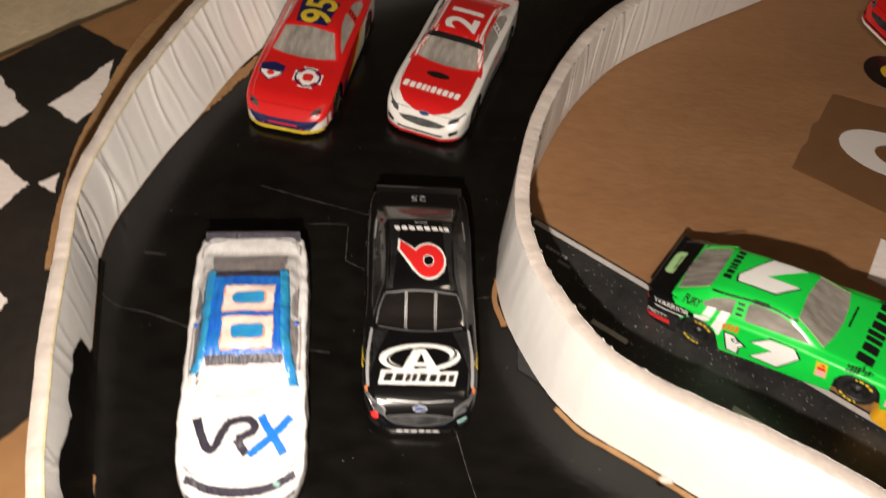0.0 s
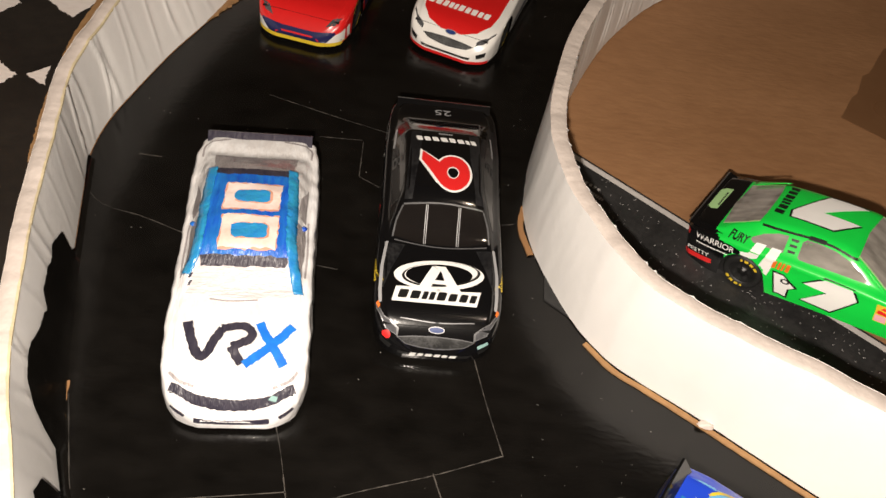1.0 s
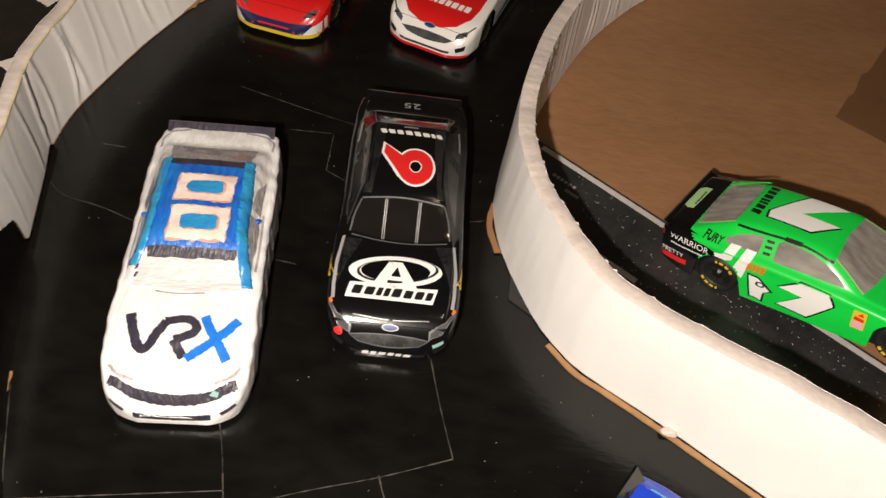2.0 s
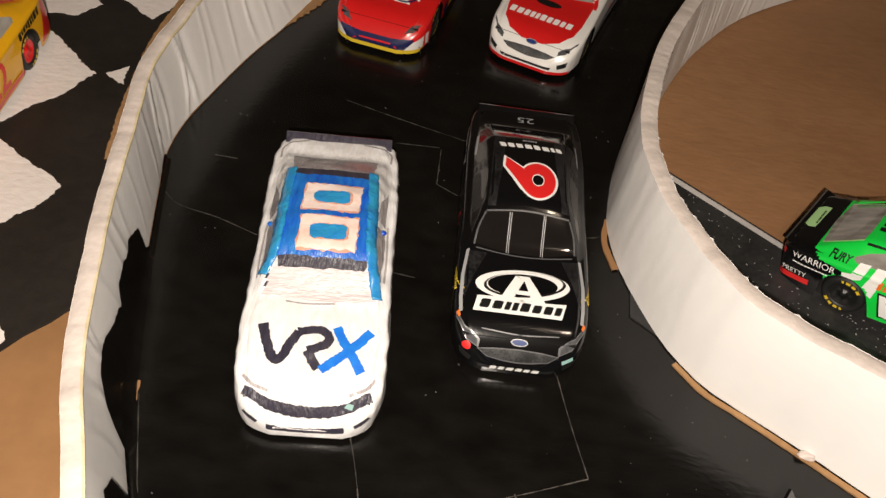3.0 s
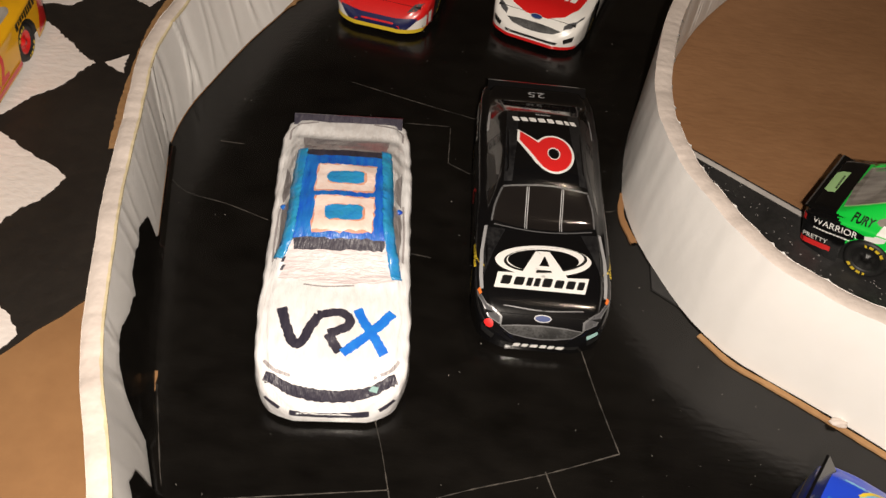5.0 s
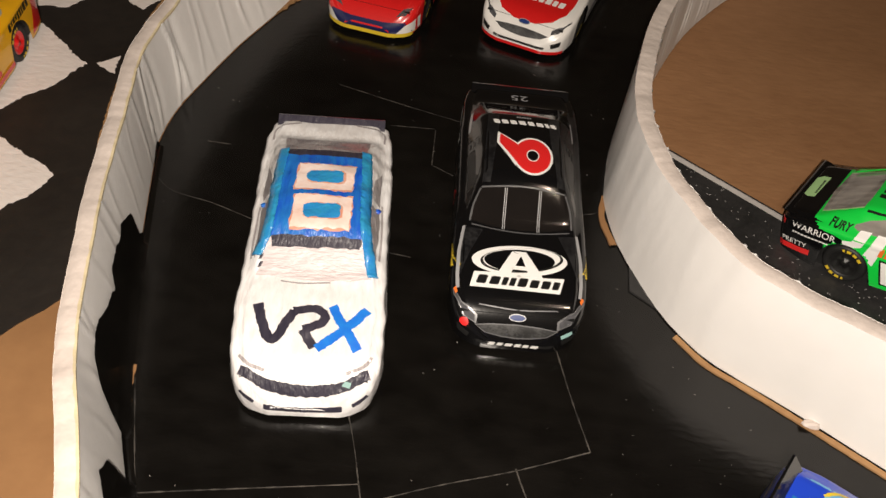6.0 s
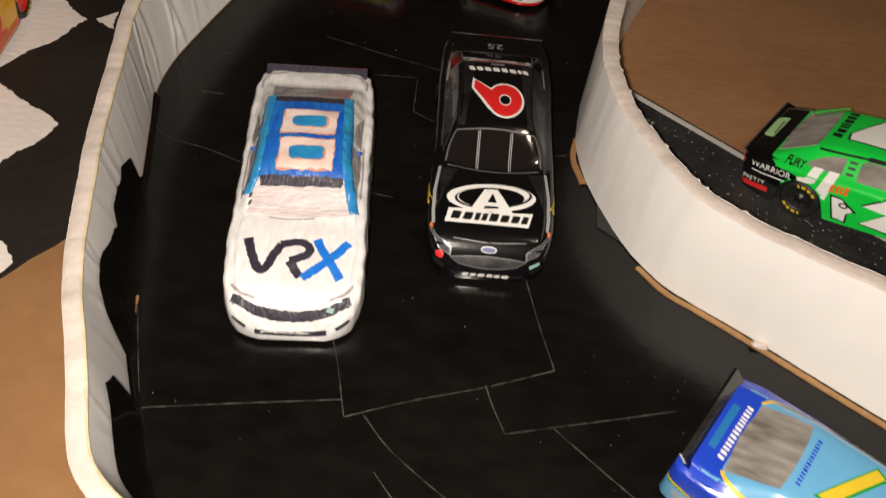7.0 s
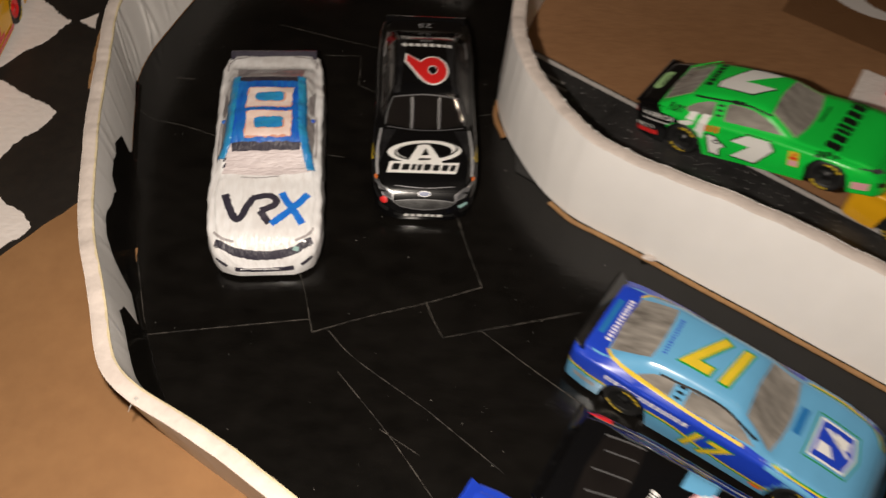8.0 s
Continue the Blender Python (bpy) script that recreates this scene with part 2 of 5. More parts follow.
# floor of the lane and of the field
lane_out, _ = smooth_line(OUT_FOOT, 160)
lane_in, _ = smooth_line(IN_FOOT, 160)
field = [tuple(p) for p in lane_in] + [(420, 375), (420, -120)]
tagged(part("infield", slab([(x, y) for x, y in field], -0.4, 0.0), CARD, None), "plain brown cardboard infield inside the inner wall", "cardboard", kind="structure")
outer = [(x - 3, y - 1) for x, y in lane_out]
tagged(part("track", slab([tuple(p) for p in lane_out] + [(x + 3, y) for x, y in lane_in[::-1]], -0.4, 0.05), BLACK_TAPE, None),
       "black taped track lane between two white foam walls", "track", kind="structure")
west = [tuple(p) for p in outer if p[1] > -80] + [(-60, 341), (-111, 285), (-153, 239), (-260, 118), (-260, -260), (130, -260)]
tagged(part("outer_cardboard", slab(west, -0.4, 2.6), CARD_PLAIN, None), "brown cardboard apron outside the outer wall", "cardboard", kind="structure")


WALL_LINES = {}


def foam_wall(name, foot, top, height, thick, away, ribs_on_track, n, label):
    """A bent strip of foam board; its concave face is creased. away: the side of the face on which its thickness lies (1: left of the line)."""
    r = random.Random(n)
    f, run = smooth_line(foot, n)
    t, _ = smooth_line(top, n)
    # pair the top to the foot by the nearest way across
    dt = np.gradient(f, axis=0)
    dt /= np.linalg.norm(dt, axis=1)[:, None]
    nrm = np.stack([-dt[:, 1], dt[:, 0]], 1) * away
    lean = np.array([(t[np.argmin(np.sum((t - p) ** 2, 1))] - p) @ q for p, q in zip(f, nrm)])
    lean = np.convolve(np.pad(lean, 12, "edge"), np.ones(25) / 25, "valid")
    bend = np.abs(np.gradient(np.unwrap(np.arctan2(dt[:, 1], dt[:, 0])), run))
    bend = np.clip(np.convolve(np.pad(bend, 15, "edge"), np.ones(31) / 31, "valid") / 0.006, 0.0, 1.0) * np.interp(f[:, 1], [40, 75, 115], [0.12, 0.35, 1.0])
    # crease places at uneven steps
    creases, s = [], 0.0
    while s < run[-1]:
        s += r.uniform(5.5, 11.0)
        creases.append((s, r.uniform(0.45, 1.0), r.uniform(-5.5, 0.5), r.uniform(-2.0, 2.5)))
    cs = np.array([c[0] for c in creases])

    def relief(i, k):
        best = 0.0
        j = int(np.searchsorted(cs, run[i]))
        for q in range(max(0, j - 2), min(len(creases), j + 2)):
            place, depth, slant, curl = creases[q]
            d = run[i] - place - slant * k - curl * 4 * k * (1 - k)
            v = depth * (math.exp(-(d / 0.5) ** 2) * 0.75 - math.exp(-((d - 1.9) / 1.5) ** 2) * 0.34)
            best += v
        return best * bend[i] * min(1.0, 0.15 + k * 3.0)

    ks = np.linspace(0, 1, 15)
    height = height - (np.interp(f[:, 0], [42, 66], [0.0, 0.2]) * (f[:, 1] < 130) if away < 0 else np.zeros(n))
    rows = len(ks)
    ragged_top = np.array([0.5 * noise.noise((u * 0.12, 3.3, away)) + 0.10 * noise.noise((u * 0.6, 1.3, away)) for u in run])
    wob = np.array([0.5 * noise.noise((u * 0.03, 9.1, away)) for u in run])
    thing = tagged(new(name), label, "wall", kind="structure")
    WALL_LINES[name] = (f, nrm, lean + wob, run)
    for face, side in (("track_face", 0), ("back_face", 1)):
        verts, faces = [], []
        creased = ribs_on_track == (side == 0)
        for i in range(n):
            for k in ks:
                z = 0.5 + k * (height[i] - 0.5 + ragged_top[i])
                out = lean[i] * k + wob[i] * k + side * thick
                bumped = relief(i, k) if creased else 0.10 * noise.noise((run[i] * 0.3, k * 2, side))
                out += bumped * (-1 if side == 0 else 1)
                verts.append((f[i, 0] + nrm[i, 0] * out, f[i, 1] + nrm[i, 1] * out, z))
        for i in range(n - 1):
            for k in range(rows - 1):
                a = i * rows + k
                faces.append((a, a + rows, a + rows + 1, a + 1))
        mesh_object(face, verts, faces, FOAM_PAPER, thing, smooth=True)
    # the cut top, with small crumbs torn out of it, and the paper's yellowed edge
    verts, faces = [], []
    across = (0.0, 0.12, 0.35, 0.65, 0.88, 1.0)
    for i in range(n):
        for c in across:
            out = lean[i] + wob[i] + c * thick
            hump = 0.22 * math.sin(math.pi * c) + (0.07 * noise.noise((run[i] * 0.9, c * 3, 5.0)) + 0.12 * noise.noise((run[i] * 0.25, c, 8.0)) if 0 < c < 1 else -0.12)
            verts.append((f[i, 0] + nrm[i, 0] * out, f[i, 1] + nrm[i, 1] * out, height[i] + ragged_top[i] + hump))
    w = len(across)
    for i in range(n - 1):
        for c in range(w - 1):
            a = i * w + c
            faces.append((a, a + w, a + w + 1, a + 1))
    mesh_object("cut_edge", verts, faces, FOAM_CORE, thing, "crumbly cut edge of white foam", smooth=True)
    verts, faces = [], []
    for i in range(n):
        for c, dz in ((-0.12, -0.5), (-0.12, 0.05), (0.35 + 0.3 * noise.noise((run[i] * 0.4, 2.0, 2.0)), 0.12)):
            out = lean[i] + wob[i] + c
            verts.append((f[i, 0] + nrm[i, 0] * out, f[i, 1] + nrm[i, 1] * out, height[i] + ragged_top[i] + dz))
    for i in range(n - 1):
        a = i * 3
        faces += [(a, a + 3, a + 4, a + 1), (a + 1, a + 4, a + 5, a + 2)]
    if ribs_on_track:
        mesh_object("paper_edge", verts, faces, YELLOWED, thing, "yellowed paper edge")
    return thing


outer_wall = foam_wall("outer_wall", OUT_FOOT, OUT_TOP, 27.0, 3.6, 1, True, 900, "bent white foam board wall with creased inner face")
inner_wall = foam_wall("inner_wall", IN_FOOT, IN_TOP, 28.0, 4.2, -1, False, 800, "bent white foam board wall round the infield")


# black tape that climbs the foot of the outer wall, torn at its upper edge
def wall_tape():
    r = random.Random(11)
    f, nrm, lean, run = WALL_LINES["outer_wall"]
    ys = [36, 44, 52, 57, 59.5, 62, 64.0, 65.0, 74.0, 75, 76.8, 80.6, 87, 94, 98.2, 100.2, 102.4, 108.6, 113, 115, 122.6, 123.4, 126, 139, 150, 155, 157]
    hs = [16, 16.5, 16.8, 17.3, 19.0, 15.5, 13, 2.5, 3.0, 9, 15, 19.5, 19.7, 15.6, 14.6, 12.6, 16.6, 16, 14.4, 16, 11.4, 3.5, 1.2, 1.0, 2.2, 3.2, 0.3]
    verts, faces, count = [], [], 0
    for i in range(len(f)):
        x, y = f[i]
        if x > -50 or y > 157 or y < 36:
            continue
        h = float(np.interp(y, ys, hs)) + 0.5 * noise.noise((y * 0.5, 1.0, 4.0)) + 0.12 * r.uniform(-1, 1)
        for k in (0.0, 0.12, 0.34, 0.67, 1.0):
            z = 0.1 + max(0.1, h) * k
            out = lean[i] * z / 27.0 - 0.5 - (1.2 if k == 0 else 0)
            verts.append((x + nrm[i, 0] * out, y + nrm[i, 1] * out, z))
        count += 1
    for i in range(count - 1):
        for k in range(4):
            a = i * 5 + k
            faces.append((a, a + 5, a + 6, a + 1))
    mesh_object("torn_tape", verts, faces, BLACK_TAPE, outer_wall, "torn black tape climbing the foot of the wall", smooth=True)


wall_tape()
r9 = random.Random(9)
for k in range(1):
    bm = bmesh.new()
    x, y, a = -55.6 + k * 0.9, 32.6 - k * 1.0, radians(232 + 25 * k)
    prev = None
    for i in range(6):
        d = i * 0.6
        w = 0.6 * (1 - i / 6.5)
        c = (x + d * math.cos(a), y + d * math.sin(a), 27.2 - 0.09 * i * i)
        pair = [bm.verts.new((c[0] - math.sin(a) * w * q, c[1] + math.cos(a) * w * q, c[2] + 0.15 * q + r9.uniform(-0.1, 0.1))) for q in (1, -1)]
        if prev:
            bm.faces.new((prev[0], prev[1], pair[1], pair[0]))
        prev = pair
    bmesh.ops.solidify(bm, geom=bm.faces[:], thickness=0.15)
    part("paper_fray", bm, FOAM_PAPER, outer_wall, "loose frayed paper at the cut edge")

# bare cardboard lip along the foot of each wall
lip = [(37.5, 118.5), (44, 111.8), (52, 107.2), (63, 100.6), (81.6, 88.9), (95, 80.6), (128, 59.5)]
tagged(mesh_object("cardboard_lip", *thin_strip(lip, 1.35, 0.0, 0.5, rng, 0.1), CARD_EDGE), "bare brown cardboard lip at the foot of the inner wall", "cardboard", kind="structure")
tagged(mesh_object("cardboard_lip", *thin_strip([(22, 161), (21.2, 153), (24, 144)], 1.6, 0.0, 0.6, rng, 0.1), CARD_PLAIN), "bare brown cardboard lip at the foot of the inner wall", "cardboard", kind="structure")
tagged(mesh_object("cardboard_lip", *thin_strip([(-81, 222), (-71.6, 242), (-61.4, 262), (-52, 281)], 3.6, 0.0, 0.7, rng, 0.3), CARD_EDGE), "torn brown cardboard lip at the foot of the outer wall", "cardboard", kind="structure")
tagged(mesh_object("cardboard_lip", *thin_strip([(-73.6, 76), (-76.4, 85), (-77.6, 91)], 0.7, 0.0, 0.3, rng, 0.4), CARD_PLAIN), "sliver of bare cardboard at the wall foot", "cardboard", kind="structure")
tagged(mesh_object("card_rim", *thin_strip([(-104, 150), (-107, 167), (-108.6, 180), (-110.2, 200), (-109.3, 217), (-107.5, 243), (-102.7, 267), (-92, 292)], 7.5, 2.4, 3.5, rng, 0.05), CARD_EDGE), "torn brown cardboard rim behind the outer wall", "cardboard", kind="structure")

# a crumb of foam at the inner wall's foot
bm = bmesh.new()
bmesh.ops.create_icosphere(bm, subdivisions=3, radius=1.6)
for v in bm.verts:
    v.co *= 1 + 0.5 * noise.noise(v.co * 0.9)
bmesh.ops.scale(bm, vec=(1.3, 0.6, 0.5), verts=bm.verts)
bmesh.ops.translate(bm, vec=(65.5, 99.6, 1.0), verts=bm.verts)
tagged(part("foam_crumb", bm, FOAM_CORE, None, smooth=True), "white crumb of foam at the wall foot", "crumb")

# seams between the pieces of tape on the lane
SEAMS = [[(-72, 63), (-55, 66.5), (-27, 72)], [(-76.5, 88), (-71.6, 74), (-68, 64)], [(-32, 87), (-29.5, 80), (-26, 68)], [(-26, 68), (-12, 74), (3, 79.5), (18, 86)], [(18, 86), (14, 98), (10.5, 110)],
         [(3, 80), (5, 75), (8, 69)], [(8, 69), (18, 72), (30, 75.5), (45, 80)], [(-22, 69), (-14, 61), (5, 48)], [(18, 72), (32, 61), (47, 50)], [(5, 48), (24, 33)], [(-18, 57), (-4, 41), (9, 24)],
         [(-54, 192), (-35, 187), (-18, 183)], [(-37, 177.5), (-25, 178.5)], [(-24.6, 178), (-24, 164)], [(-24, 164), (-18, 161)], [(-92, 146), (-86, 141.5), (-76, 139.5), (-65, 136)], [(-31, 131.5), (-25, 131)],
         [(16, 153.5), (20, 155), (22, 160), (24, 172)], [(-6, 42), (4, 36)], [(-83, 161), (-77, 161)], [(-64, 166), (-60, 169.5)]]
for s in SEAMS:
    tagged(mesh_object("tape_seam", *thin_strip(s, 0.18, 0.03, 0.11, rng, 0.7), SEAM), "pale dusty seam between strips of black tape", "seam", kind="structure")


def flecks(name, count, region, mat, size, z, seed, label):
    r = random.Random(seed)
    verts, faces = [], []
    while len(faces) < count:
        p = region(r)
        if p is None:
            continue
        a, ln, w = r.uniform(0, 6.3), size * r.uniform(0.5, 1.8), size * r.uniform(0.25, 0.6)
        c, s = math.cos(a), math.sin(a)
        base = len(verts)
        for u, v, h in ((-ln, -w, 0), (ln, -w, 0), (ln * 0.8, w, 0), (-ln, w, 0), (0, 0, size * 0.35)):
            verts.append((p[0] + (u * c - v * s) / 2, p[1] + (u * s + v * c) / 2, z + h))
        faces += [(base, base + 1, base + 4), (base + 1, base + 2, base + 4), (base + 2, base + 3, base + 4), (base + 3, base, base + 4)]
    return tagged(mesh_object(name, verts, faces, mat), label, "dust", kind="stuff")


def on_lane(r):
    i = r.randrange(20, 140)
    k = r.uniform(0.03, 0.97)
    p = lane_out[i] * (1 - k) + lane_in[np.argmin(np.sum((lane_in - lane_out[i]) ** 2, 1))] * k
    return p


flecks("lint", 900, on_lane, DUST, 0.24, 0.06, 21, "pale lint and dust specks on black tape")

# printed road mat under the car in the field
D = np.array([0.823, -0.568])
N = np.array([0.568, 0.823])


def on_mat(along, across):
    """A plan place on the mat: along its edge line from its upper end, and across towards the field."""
    p = np.array([34.5, 186.0]) + D * along + N * across
    return (float(p[0]), float(p[1]))


road_mat = tagged(part("road_mat", slab([on_mat(-3, 1.6), on_mat(230, 1.6), on_mat(230, -50), on_mat(26, -50), on_mat(6, -20)], 0.02, 0.5), MAT_ASPHALT, None),
                  "black printed asphalt road mat with white lane lines", "mat")
part("edge_line", slab([on_mat(0, 0.9), on_mat(230, 0.9), on_mat(230, -0.9), on_mat(0, -0.9)], 0.5, 0.56), MAT_LINE, road_mat, "white edge line")
for k in range(6):
    a = 34 + 45.5 * k
    part("lane_dash", slab([on_mat(a, -21.2), on_mat(a + 12, -21.2), on_mat(a + 12, -22.9), on_mat(a, -22.9)], 0.5, 0.56), MAT_LINE, road_mat, "white lane dash")
for a, b, ln in ((8.5, -6.0, 8.0), (14.5, -8.5, 4.5), (58, -27, 8.5), (28, -19, 2.5)):
    for j in range(6):
        u = a + ln * j / 6
        part("printed_bar", slab([on_mat(u, b), on_mat(u + ln / 9, b), on_mat(u + ln / 9, b - 1.1), on_mat(u, b - 1.1)], 0.5, 0.54), MAT_FLECK, road_mat)
flecks("asphalt_fleck", 2200, lambda r: on_mat(r.uniform(14, 170), r.uniform(-31, -1)), MAT_FLECK, 0.36, 0.5, 31, "grey printed flecks on the asphalt mat")

# packing tape with a printed letter shape, and a paper card, on the field
tape = tagged(part("packing_tape", slab(ragged([(128, 222), (135, 234), (137, 236), (142, 247), (145, 249), (155, 266), (240, 240), (240, 150)], 4, 0.25, rng), 0.02, 0.12), PACK_TAPE, None), "brown packing tape strip on the cardboard", "tape")


def ring(cx, cy, a, b, ia, ib, turn, n=40, icx=0.0):
    c, s = math.cos(turn), math.sin(turn)
    bm = bmesh.new()
    rows = []
    for i in range(n):
        t = 2 * math.pi * i / n
        pair = []
        for ra, rb, o in ((a, b, 0.0), (ia, ib, icx)):
            u, v = ra * math.cos(t) + o, rb * math.sin(t)
            pair.append((cx + u * c - v * s, cy + u * s + v * c))
        rows.append([bm.verts.new((x, y, z)) for x, y in pair for z in (0.12, 0.17)])
    for p, q in zip(rows, rows[1:] + rows[:1]):
        bm.faces.new((p[1], q[1], q[3], p[3]))
        bm.faces.new((p[0], q[0], q[1], p[1]))
        bm.faces.new((p[3], q[3], q[2], p[2]))
    bmesh.ops.recalc_face_normals(bm, faces=bm.faces)
    return bm


roundel = tagged(part("printed_roundel", slab([(184 + 11.3 * math.cos(i * math.pi / 24), 282.4 + 11.3 * math.sin(i * math.pi / 24)) for i in range(48)], 0.02, 0.3, 0.08), DECAL_BLACK, None), "flat round black disc with a yellow centre", "disc")
part("yellow_centre", slab([(184 + 4.6 * math.cos(i * math.pi / 16), 282.4 + 4.6 * math.sin(i * math.pi / 16)) for i in range(32)], 0.3, 0.36), YELLOW_PRINT, roundel, "yellow centre")
part("printed_letter", ring(168, 233, 19, 12, 11, 6.5, radians(-22), icx=5.0), PRINT_WHITE, tape, "white printed ring shape")
card = tagged(part("paper_card", slab([(141, 173.5), (151, 191), (184, 172), (174, 154)], 0.02, 0.6), WHITE_PAINT, None), "white paper card on the cardboard infield", "card")
tagged(part("red_block", slab([(155, 178), (159, 184), (180, 172), (176, 165)], 0.6, 7.0, 0.5), RED, None), "small red painted block on the paper card", "block")

# the checkered apron
checker = tagged(part("black_apron", slab(ragged([(-96, 105), (-103, 135), (-106, 160), (-109.5, 189), (-108.5, 216), (-108.5, 248), (-132, 262), (-152, 238), (-255, 121), (-255, -150), (-160, 4), (-109, 87)], 3, 0.35, rng), 2.6, 3.0), BLACK_PAINT, None),
                 "cardboard apron painted black with white checks", "board", kind="structure")
CHECKS = [[(-147, 201), (-140, 195), (-131, 188), (-123.5, 181), (-127, 173.5), (-136, 158), (-143, 152), (-160, 165), (-168, 190)],
          [(-136, 151), (-122, 144), (-113.5, 137.5), (-115.5, 134), (-122, 123), (-127, 113), (-150, 118), (-158, 145)],
          [(-120.5, 182), (-115.5, 187.5), (-114.8, 178)], [(-114.5, 243), (-119, 233), (-129, 218), (-117, 210), (-112.5, 222)],
          [(-150, 231), (-133.5, 213), (-138, 206.5), (-149, 204), (-162, 198), (-176, 208)], [(-126, 108), (-111.5, 99), (-106, 93.8), (-109, 89.5), (-128, 62), (-145, 75)]]
for c in CHECKS:
    part("white_check", slab(ragged(ragged(c, 4.0, 0.9, rng), 0.8, 0.32, rng), 3.0, 3.12), WHITE_PAINT, checker, "rough brushed white check")

# ---- toy cars: x forward, y to the car's left, z up ----
from mathutils.bvhtree import BVHTree

STATIONS = sorted(set([round(x, 2) for x in np.linspace(-36, 36, 110)] + [38, 37.9, 37.7, 37.4, 37.0, 36.5, -38, -37.9, -37.7, -37.4, -37.0, -36.5]))
WIDTH = ([-38, -37.7, -37, -36, -32, -20, 0, 20, 28, 32, 34.5, 36, 37, 37.7, 38], [12.2, 13.1, 13.7, 14.0, 14.7, 15.2, 14.9, 15.2, 14.9, 14.2, 13.2, 11.8, 10.0, 8.2, 6.8])
BELT = ([-38, -37, -30, -20, -10, 0, 12, 22, 30, 32, 34, 36, 37, 38], [12.9, 13.9, 14.3, 14.1, 13.8, 13.3, 12.9, 12.0, 10.6, 9.8, 8.6, 6.7, 5.4, 3.7])
ROOF = ([-38, -37, -31, -29.5, -24, -20.5, -17, -12, -5, 0, 2.5, 6, 11, 13, 22, 30, 32, 34, 36, 37, 38], [13.4, 14.6, 14.9, 15.3, 18.0, 19.6, 20.1, 20.4, 20.4, 20.1, 19.5, 17.3, 13.9, 13.3, 12.5, 11.1, 10.3, 9.0, 7.0, 5.7, 3.9])
EDGE_IN = ([-38, -30, -26, -18, -10, 0, 4, 12, 20, 38], [0.55, 0.75, 2.0, 2.6, 2.7, 2.5, 2.0, 0.7, 0.5, 0.4])
AXLES = (-21.6, 21.8)


def eased(table, x, reach=0.7):
    return sum(float(np.interp(x + o * reach, *table)) for o in (-1, -0.5, 0, 0.5, 1)) / 5


def body_shape(rough=0.0, tall=1.0, arches=True, tuck=1.3):
    """The shell of a stock car: cross-sections lofted from tail to nose."""
    verts, faces = [], []
    count = 0
    for x in STATIONS:
        w, zb, zr = eased(WIDTH, x, 0.25), eased(BELT, x) * tall, eased(ROOF, x) * tall
        inn = eased(EDGE_IN, x) * tuck
        sill = 2.1
        if arches:
            for a in AXLES:
                d = abs(x - a)
                if d < 6.1:
                    sill = 5.3 + math.sqrt(6.1 ** 2 - d * d)
        if x > 33:
            sill = 1.6
        foot, edge = w - 2.2, w - 2.2 - inn
        half = []
        for k in (0.0, 0.2, 0.4, 0.6, 0.8, 1.0):
            z = sill + (zb - 1.3 - sill) * k
            half.append((w * (1 - 0.035 * ((z - 6.5) / 6.5) ** 2), z))
        up = min(1.0, max(0.0, zr - zb - 0.5) / 3.0)
        half += [(w - 0.30, zb - 0.70), (w - 0.75, zb - 0.25 + 0.1 * up), (w - 1.35, zb - 0.04 + 0.35 * up), (foot, zb + 0.02 + 0.75 * up)]
        zb += 0.75 * up
        rise = zr - zb
        half += [(foot - inn * 0.33, zb + rise * 0.32), (foot - inn * 0.68, zb + rise * 0.64), (edge - 0.05, zb + rise * 0.83), (edge - 0.7, zb + rise * 0.91), (edge * 0.78, zb + rise * 0.955), (edge * 0.4, zb + rise * 0.99), (0.0, zb + rise)]
        ringed = half + [(-y, z) for y, z in half[-2::-1]]
        count = len(ringed)
        for y, z in ringed:
            if rough:
                q = Vector((x * 0.28, y * 0.28, z * 0.28))
                y += rough * noise.noise(q)
                z += rough * noise.noise(q + Vector((7, 3, 1))) * (0 if z < 2.5 else 1)
            verts.append((x, y, z))
    n = len(STATIONS)
    for i in range(n - 1):
        for k in range(count - 1):
            a = i * count + k
            faces.append((a, a + 1, a + count + 1, a + count))
    faces.append(tuple(range(count))[::-1])
    faces.append(tuple(range((n - 1) * count, n * count)))
    return verts, faces


# flat outlines, to be laid on a car's shell
def flat_poly(points):
    bm = bmesh.new()
    bm.faces.new([bm.verts.new((x, y, 0)) for x, y in points])
    return bm


def flat_polys(lists):
    bm = bmesh.new()
    for points in lists:
        bm.faces.new([bm.verts.new((x, y, 0)) for x, y in points])
    return bm


def flat_rect(x0, y0, x1, y1):
    return flat_poly([(x0, y0), (x1, y0), (x1, y1), (x0, y1)])


def flat_ellipse(cx, cy, a, b, n=28, hole=0.0, hole_dy=0.0):
    bm = bmesh.new()
    outer = [bm.verts.new((cx + a * math.cos(2 * math.pi * i / n), cy + b * math.sin(2 * math.pi * i / n), 0)) for i in range(n)]
    if not hole:
        bm.faces.new(outer)
        return bm
    inner = [bm.verts.new((cx + a * hole * math.cos(2 * math.pi * i / n), cy + hole_dy + b * hole * math.sin(2 * math.pi * i / n), 0)) for i in range(n)]
    for i in range(n):
        j = (i + 1) % n
        bm.faces.new((outer[i], outer[j], inner[j], inner[i]))
    return bm


